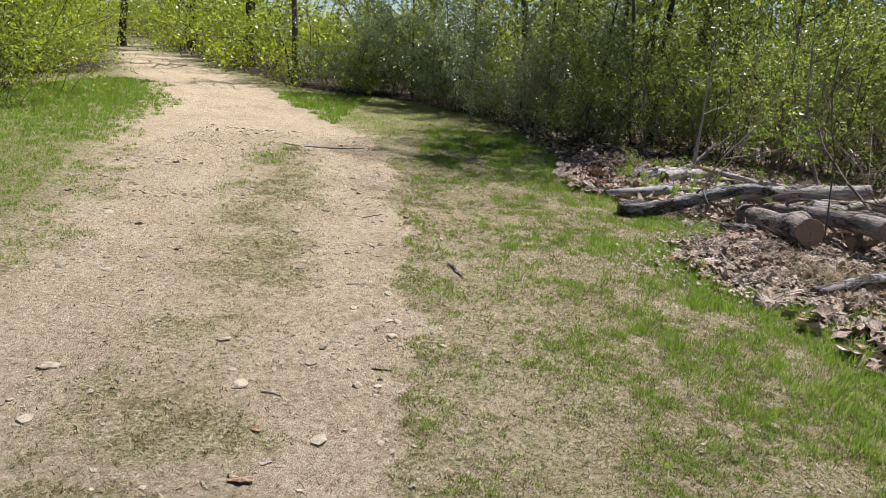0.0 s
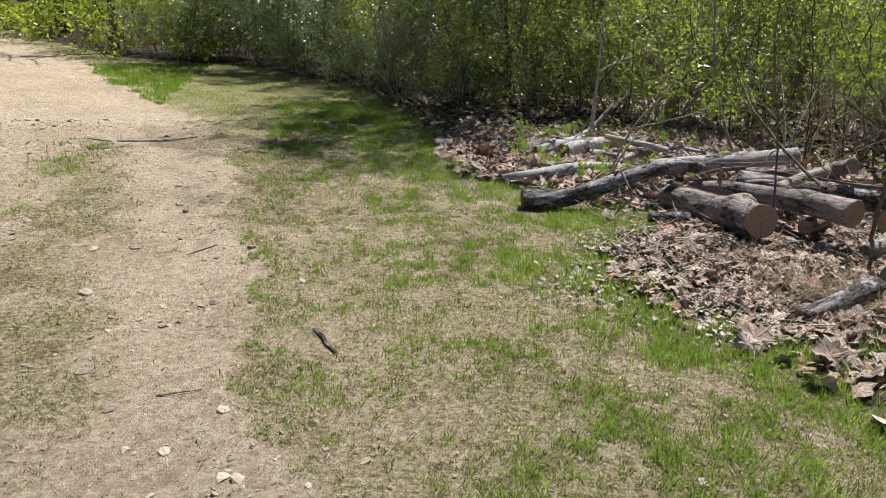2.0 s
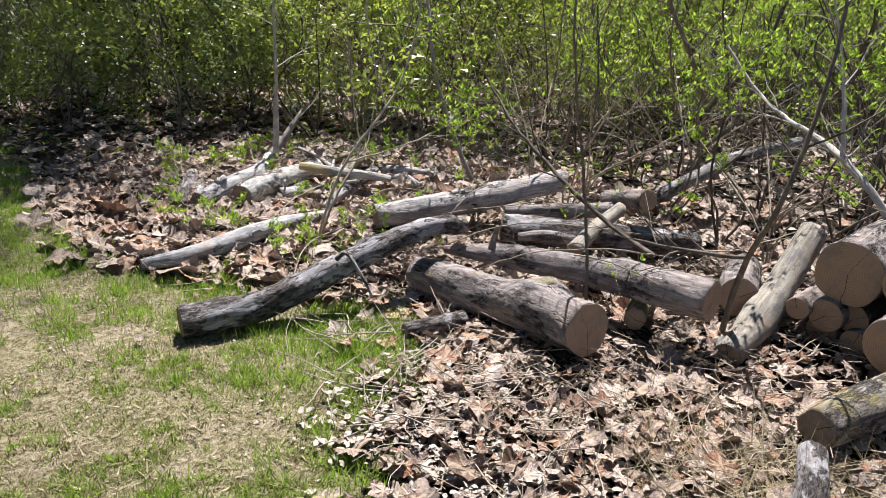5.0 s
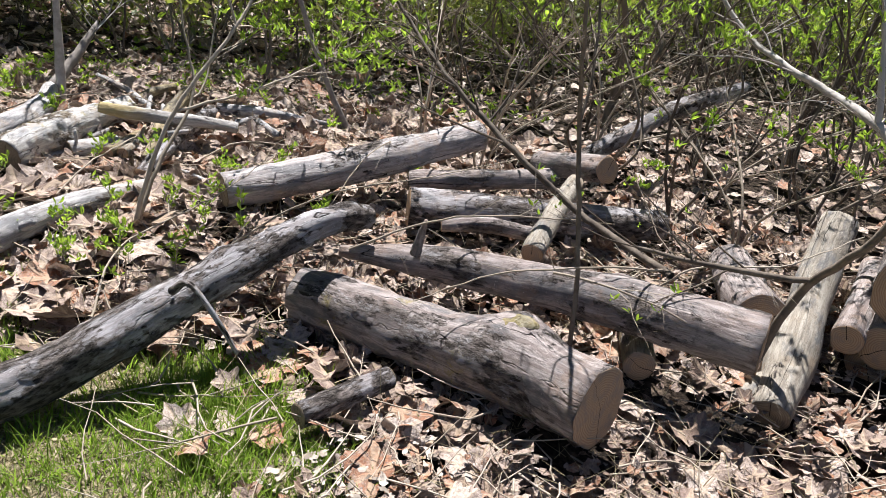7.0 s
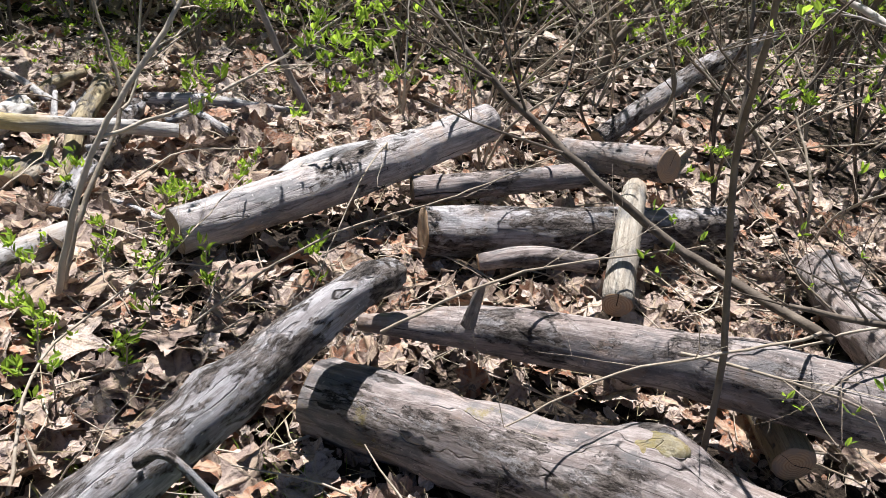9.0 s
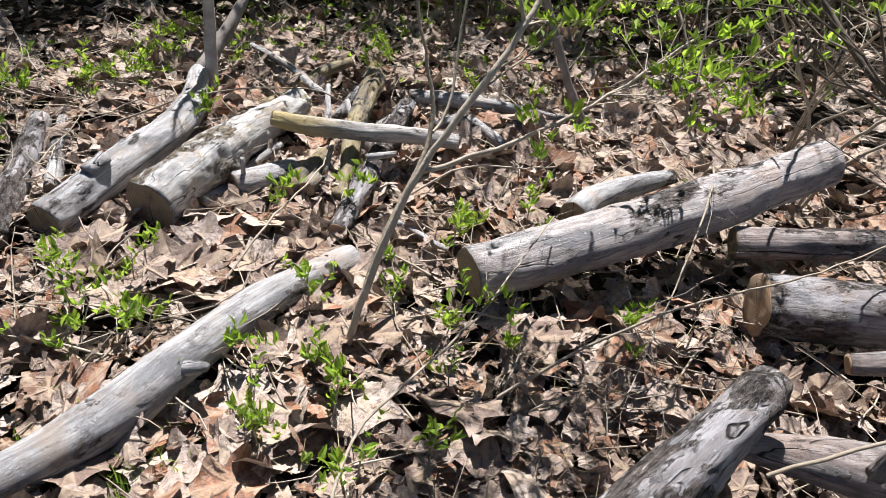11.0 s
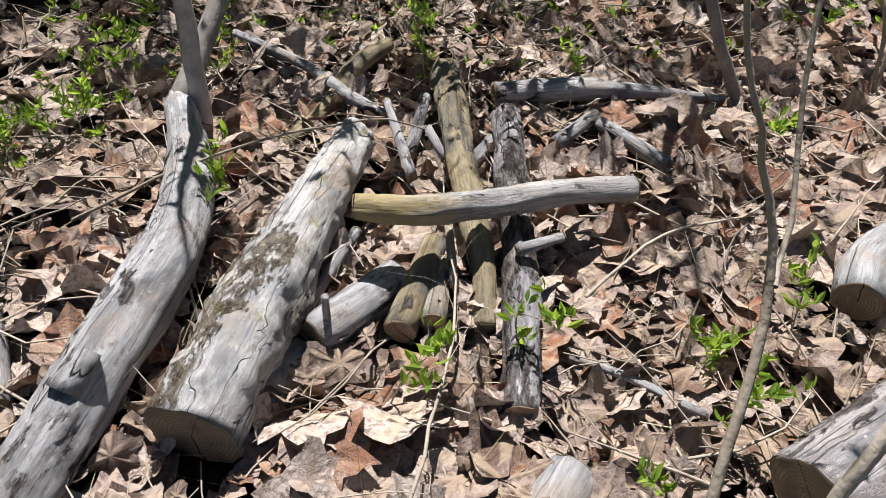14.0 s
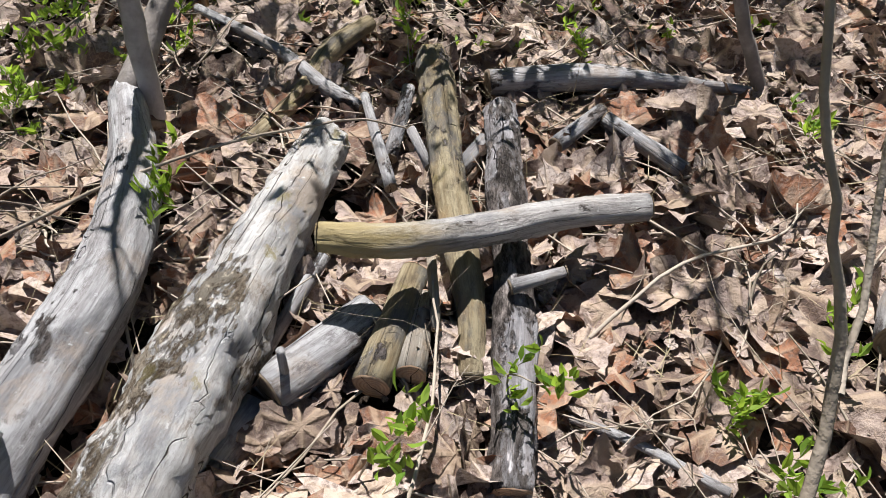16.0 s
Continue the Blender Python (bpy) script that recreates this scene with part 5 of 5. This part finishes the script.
def build_near_plants():
    stem_plant("shrub", "slender forked shrub with bright young leaves between log piles", [
        [(2.71, 7.85, 0.04, 0.010), (2.79, 7.83, 0.34, 0.009), (2.88, 7.82, 0.53, 0.008), (3.0, 7.80, 0.70, 0.008), (3.12, 7.80, 0.84, 0.007), (3.27, 7.84, 1.05, 0.006), (3.42, 7.93, 1.45, 0.005), (3.5, 8.05, 1.95, 0.003)],
        [(2.88, 7.82, 0.53, 0.006), (3.1, 7.74, 0.60, 0.005), (3.35, 7.7, 0.68, 0.004), (3.6, 7.66, 0.8, 0.003)], [(3.12, 7.80, 0.84, 0.005), (3.1, 8.0, 1.3, 0.004), (3.2, 8.2, 1.9, 0.003), (3.35, 8.4, 2.7, 0.002)], [(3.42, 7.93, 1.45, 0.004), (3.46, 8.1, 2.1, 0.003), (3.5, 8.3, 2.8, 0.002)]], 41, 17, 0.55, 0.036, 4, TWIG, twig_len=0.3)
    stem_plant("shrub", "thin forked shrub with few young leaves beside the logs", [
        [(2.73, 7.86, 0.04, 0.009), (2.86, 7.92, 0.28, 0.008), (3.06, 8.0, 0.52, 0.0065), (3.09, 8.09, 0.70, 0.0045), (3.10, 8.16, 0.85, 0.004), (3.14, 8.32, 1.25, 0.003), (3.2, 8.4, 1.7, 0.002)],
        [(3.06, 8.0, 0.52, 0.0045), (3.13, 8.02, 0.57, 0.004), (3.22, 8.1, 0.78, 0.0035), (3.36, 8.2, 1.15, 0.002)]], 142, 3, 0.16, 0.03, 3, TWIG, twig_len=0.2)
    stem_plant("shrub", "dark-stemmed shrub growing through the log pile", [
        [(3.30, 6.22, 0.06, 0.008), (3.29, 6.27, 0.45, 0.0075), (3.29, 6.37, 0.845, 0.007), (3.21, 6.37, 1.1, 0.006), (3.16, 6.40, 1.5, 0.005), (3.2, 6.45, 2.1, 0.003)],
        [(3.29, 6.37, 0.84, 0.005), (3.42, 6.45, 1.1, 0.004), (3.5, 6.6, 1.5, 0.004)]], 43, 8, 0.05, 0.024, 3, STEM, twig_len=0.4, depth=2)
    stem_plant("dead_branch", "long bare dead branch leaning across the logs", [
        [(3.56, 6.09, 0.43, 0.013), (3.72, 6.50, 0.43, 0.013), (3.66, 6.76, 0.56, 0.012), (3.65, 7.0, 0.68, 0.011), (3.61, 7.16, 0.79, 0.009), (3.63, 7.40, 0.94, 0.007), (3.6, 7.6, 1.15, 0.004)]], 44, 10, 0, 0, 0, STEM, "dead branch", 0.5, 0.2, 2)
    stem_plant("shrub", "crooked shrub stem rising from the dead leaves", [
        [(3.78, 5.83, 0.06, 0.015), (3.75, 5.79, 0.36, 0.014), (3.71, 5.74, 0.53, 0.013), (3.63, 5.66, 0.66, 0.012), (3.60, 5.60, 0.80, 0.011), (3.66, 5.58, 1.05, 0.010), (3.8, 5.62, 1.5, 0.007), (3.85, 5.7, 2.0, 0.005)],
        [(3.71, 5.74, 0.53, 0.010), (3.62, 5.95, 0.50, 0.009), (3.52, 6.2, 0.49, 0.006)]], 45, 7, 0.10, 0.026, 3, STEM, twig_len=0.45, depth=2)
    stem_plant("dead_branch", "bleached crooked dead branch standing over the log stack", [
        [(4.85, 5.40, 0.2, 0.019), (4.76, 5.5, 0.42, 0.019), (4.60, 5.652, 0.69, 0.019), (4.634, 5.891, 0.852, 0.019), (4.771, 6.094, 0.898, 0.017), (4.84, 6.33, 0.956, 0.014), (4.94, 6.6, 1.05, 0.012), (4.9, 6.9, 1.35, 0.007)],
        [(4.634, 5.891, 0.852, 0.013), (4.66, 5.95, 1.05, 0.012), (4.72, 6.05, 1.3, 0.007), (4.7, 6.2, 1.7, 0.005)]], 46, 9, 0.2, 0.028, 3, DEADWOOD, "dead branch", 0.5, 0.18, 2)
    stem_plant("dead_sapling", "thin leaning bleached dead stem", [[(4.40, 8.49, 0.03, 0.02), (4.27, 8.64, 0.4, 0.017), (4.16, 8.85, 1.0, 0.013), (4.07, 8.98, 2.07, 0.009), (4.0, 9.1, 2.6, 0.005)]], 47, 5, 0, 0, 0, DEADWOOD, "sapling", 0.4)
    stem_plant("dead_sapling", "upright grey dead stem with peeling fibres", [[(3.125, 9.42, 0.08, 0.02), (3.14, 9.45, 0.3, 0.025), (3.15, 9.46, 0.8, 0.013), (3.16, 9.5, 1.4, 0.008), (3.2, 9.5, 1.9, 0.004)]], 48, 6, 0, 0, 0, DEADWOOD, "sapling", 0.4)
    stem_plant("dead_sapling", "leaning grey stem rising from a fallen log", [[(3.09, 9.47, 0.16, 0.034), (3.25, 9.54, 0.3, 0.028), (3.38, 9.6, 0.42, 0.02), (3.44, 9.64, 0.48, 0.008)]], 49, 3, 0, 0, 0, DEADWOOD, "sapling", 0.4)
    for k, rows in enumerate(([(3.0, 6.95, 0.30), (3.25, 6.78, 0.42), (3.6, 6.6, 0.42), (3.95, 6.5, 0.36)], [(3.3, 6.35, 0.40), (3.32, 6.15, 0.43), (3.45, 5.95, 0.36), (3.5, 5.85, 0.25)], [(3.56, 6.12, 0.44), (3.35, 6.2, 0.47), (3.1, 6.42, 0.42), (2.9, 6.55, 0.33)],
                              [(2.9, 7.5, 0.10), (3.2, 7.35, 0.30), (3.6, 7.2, 0.36), (4.1, 7.1, 0.40)], [(3.75, 6.3, 0.12), (3.6, 6.05, 0.46), (3.75, 5.85, 0.52), (4.0, 5.7, 0.62)], [(2.55, 8.2, 0.08), (2.75, 8.3, 0.18), (3.0, 8.45, 0.2), (3.3, 8.75, 0.17)], [(3.3, 8.35, 0.1), (3.5, 8.3, 0.18), (3.75, 8.2, 0.16), (4.0, 8.25, 0.1)],
                              [(2.7, 9.3, 0.1), (2.95, 9.15, 0.22), (3.3, 9.0, 0.24), (3.5, 8.95, 0.14)], [(4.3, 7.9, 0.08), (4.0, 7.7, 0.32), (3.5, 7.45, 0.36), (3.1, 7.3, 0.12)], [(2.3, 7.3, 0.08), (2.5, 7.5, 0.2), (2.9, 7.6, 0.26), (3.3, 7.75, 0.33)])):
        stem_plant("bare_twig", "thin bare arching twig over the logs and leaves", [[(x, y, z, 0.0042 - 0.0008 * i) for i, (x, y, z) in enumerate(rows)]], 500 + k, 4, 0, 0, 0, TWIG, "twig", 0.22, 0.18, 1, "bare twigs")
    g = np.random.default_rng(62)
    for k, (x, y) in enumerate([(5.0, 7.9), (5.4, 7.4), (4.9, 6.3), (5.6, 6.7), (4.7, 8.2), (5.9, 7.7), (5.2, 5.6), (6.3, 8.5), (5.2, 9.3), (6.4, 6.6), (4.5, 7.6)]):
        rows = []
        for q in range(3):
            a, h = g.uniform(0, 6.28), g.uniform(0.5, 1.1)
            rows.append([(x, y, 0.03, 0.007), (x + 0.15 * math.cos(a), y + 0.15 * math.sin(a), h * 0.45, 0.006), (x + 0.75 * math.cos(a), y + 0.75 * math.sin(a), h, 0.003)])
        stem_plant("dead_shrub", "tangle of thin bare dead twigs behind the logs", rows, 700 + k, 5, 0, 0, 0, TWIG, "dead shrub", 0.45, 0.18, 2, "dead brush")
    for k, (x, y) in enumerate([(6.2, 7.8), (6.9, 6.7), (7.5, 7.7), (7.0, 5.4)]):
        rows = []
        for q in range(3):
            a, h = 2.1 * q + g.uniform(0, 1.2), g.uniform(1.6, 3.0)
            foot = [(x, y, 0.02, 0.034), (x + 0.05, y + 0.03, 0.3, 0.028)]
            rows.append(foot + [(x + 0.8 * u * math.cos(a) + g.normal(0, 0.12), y + 0.8 * u * math.sin(a) + g.normal(0, 0.12), 0.3 + h * u, 0.026 - 0.02 * u) for u in (0.2, 0.4, 0.6, 0.8, 1.0)])
        stem_plant("crooked_tree", "small crooked dark-barked tree with tiny fresh leaves", rows, 760 + k, 9, 0.5, 0.034, 4, STEM, "tree", 0.5, 0.22, 1, "crooked small trees")
    g = np.random.default_rng(60)
    for k in range(41):
        x, y = [(7.9, 8.6), (8.4, 7.8), (8.2, 6.0), (8.8, 6.8), (7.6, 6.3), (8.0, 5.0), (9.3, 7.4), (7.0, 9.0), (9.0, 5.6), (6.9, 7.0), (9.6, 6.4), (8.6, 8.4), (6.6, 7.4), (7.2, 8.2), (6.9, 6.4), (7.5, 5.6), (6.3, 9.3), (7.9, 7.0), (5.2, 7.3), (6.6, 5.6), (7.3, 4.6), (5.1, 9.9), (3.9, 10.3), (6.0, 9.0), (6.1, 7.9), (5.7, 8.4), (5.9, 7.0), (5.6, 6.2), (2.8, 10.8), (4.6, 10.2), (6.0, 6.4), (5.9, 8.2), (5.0, 6.7), (5.5, 5.2), (2.0, 11.4), (4.6, 9.6), (6.4, 5.0), (5.3, 8.7), (5.3, 5.9), (5.6, 5.6), (6.2, 5.8)][k]
        rows = []
        for q in range(3):
            a, h = g.uniform(0, 6.28), g.uniform(1.3, 2.8)
            rows.append([(x, y, 0.03, 0.009)] + [(x + 0.55 * u * math.cos(a) + g.normal(0, 0.09), y + 0.55 * u * math.sin(a) + g.normal(0, 0.09), h * u, 0.009 - 0.006 * u) for u in (0.22, 0.42, 0.62, 0.82, 1.0)])
        stem_plant("sapling", "thin sapling with tiny fresh green leaves", rows, 300 + k, 9, 0.65, 0.038 if y < 8.5 else 0.03, 5 if y < 7 and x < 6.5 else 3, STEM, "sapling", 0.4, 0.14, 1, "saplings behind the logs")
    spots = [(2.83, 8.46, 0.09), (3.1, 8.37, 0.17), (3.02, 9.17, 0.15), (2.9, 9.62, 0.1), (3.31, 8.1, 0.1), (2.12, 8.52, 0.1), (2.05, 8.25, 0.1), (1.98, 8.43, 0.1), (2.55, 7.66, 0.1), (2.50, 7.5, 0.1), (2.85, 7.6, 0.1), (2.3, 8.45, 0.09), (2.42, 8.35, 0.09), (2.75, 9.7, 0.09), (2.72, 8.0, 0.1), (2.45, 7.95, 0.1), (2.6, 7.8, 0.1), (2.95, 7.75, 0.1), (3.05, 7.6, 0.1), (2.4, 7.75, 0.1), (3.15, 7.95, 0.1), (2.65, 7.45, 0.1), (2.9, 7.9, 0.1), (2.2, 8.2, 0.09), (2.25, 8.1, 0.09), (2.35, 8.18, 0.09), (3.3, 7.42, 0.1), (3.5, 8.0, 0.1), (3.75, 9.2, 0.1), (4.1, 8.9, 0.1), (2.2, 9.0, 0.1), (2.3, 9.3, 0.1), (2.45, 9.6, 0.1)]
    for k in range(34):
        x, y = float(g.uniform(1.9, 4.2)), float(g.uniform(7.5, 9.9))
        if not (2.2 < x < 3.9 and 7.8 < y < 9.2):
            spots.append((x, y, float(ground_z(x, y)) + 0.04))
    for k, (x, y, z) in enumerate(spots):
        h = g.uniform(0.05, 0.16)
        stem_plant("seedling", "small bright green seedling among dead leaves", [[(x, y, float(ground_z(x, y)), 0.002), (x + g.normal(0, 0.02), y + g.normal(0, 0.02), z + h * 0.5, 0.0017), (x + g.normal(0, 0.05), y + g.normal(0, 0.05), z + h, 0.001)]], 400 + k, 5, 0.8, 0.033, 3, TWIG, "seedling", 0.08, 0.12, 0, "seedlings")
    # low green plants on the floor of the thicket
    x, y = scatter(4600, 1.6, 10, 5.5, 14, lambda a, b: cover_at(a, b)[1] * step(vnoise(a, b, 1.2, 31), 0.45, 0.75) * (b + 0.6 * a > 11.5), g)
    v, f = sprig_leaves(np.stack([x, y, ground_z(x, y) + 0.05], -1), 5, 0.04, g, 0.9, 0.4)
    tagged(mesh_object("undergrowth", v, f, LEAF_NEAR, smooth=False), "low green plants on the thicket floor", "undergrowth", kind="stuff")


build_near_plants()

# ---- odd bits on the track ----
def build_track_bits():
    g = np.random.default_rng(90)
    me = bpy.data.meshes["leaf"]
    for px, py, s in ((-0.66, 2.30, 0.13), (-0.60, 2.42, 0.07), (-0.69, 2.62, 0.06), (-3.69, 6.97, 0.13), (1.39, 3.66, 0.06), (1.66, 5.06, 0.12), (1.24, 7.67, 0.12), (1.05, 7.75, 0.08), (0.22, 10.12, 0.14), (1.55, 3.0, 0.09), (1.1, 4.4, 0.05), (0.55, 2.9, 0.05), (-0.55, 6.03, 0.05), (-3.4, 11.5, 0.1)):
        ob = tagged(new("dead_leaf", me), "single curled brown leaf lying on the ground", "leaf", "stray leaves")
        ob.matrix_basis = Matrix.LocRotScale((px, py, float(ground_z(px, py)) + 0.004), Euler((g.normal(0, 0.06), g.normal(0, 0.06), g.uniform(0, 6.28))), (s * 0.8, s * 0.62, s * 0.3))
    for rows in ([(-0.30, 3.29, 0.004), (-0.26, 3.28, 0.005), (-0.2, 3.27, 0.003)], [(-1.9, 9.62, 0.008), (-1.5, 9.68, 0.01), (-1.15, 9.95, 0.006)], [(-2.2, 9.75, 0.006), (-1.95, 9.6, 0.006)], [(-0.75, 2.93, 0.004), (-0.70, 2.935, 0.005), (-0.66, 2.92, 0.003)], [(-0.72, 6.2, 0.004), (-0.55, 6.35, 0.004)], [(-0.6, 4.5, 0.004), (-0.42, 4.52, 0.003)]):
        rows = [(x, y, float(ground_z(x, y)) + r, r) for x, y, r in rows]
        log("stick", rows, BARKED, "thin dark twig lying on the dirt track", "stick", CUT_OLD, sides=6, group="sticks on the track", ends=(False, False))


build_track_bits()
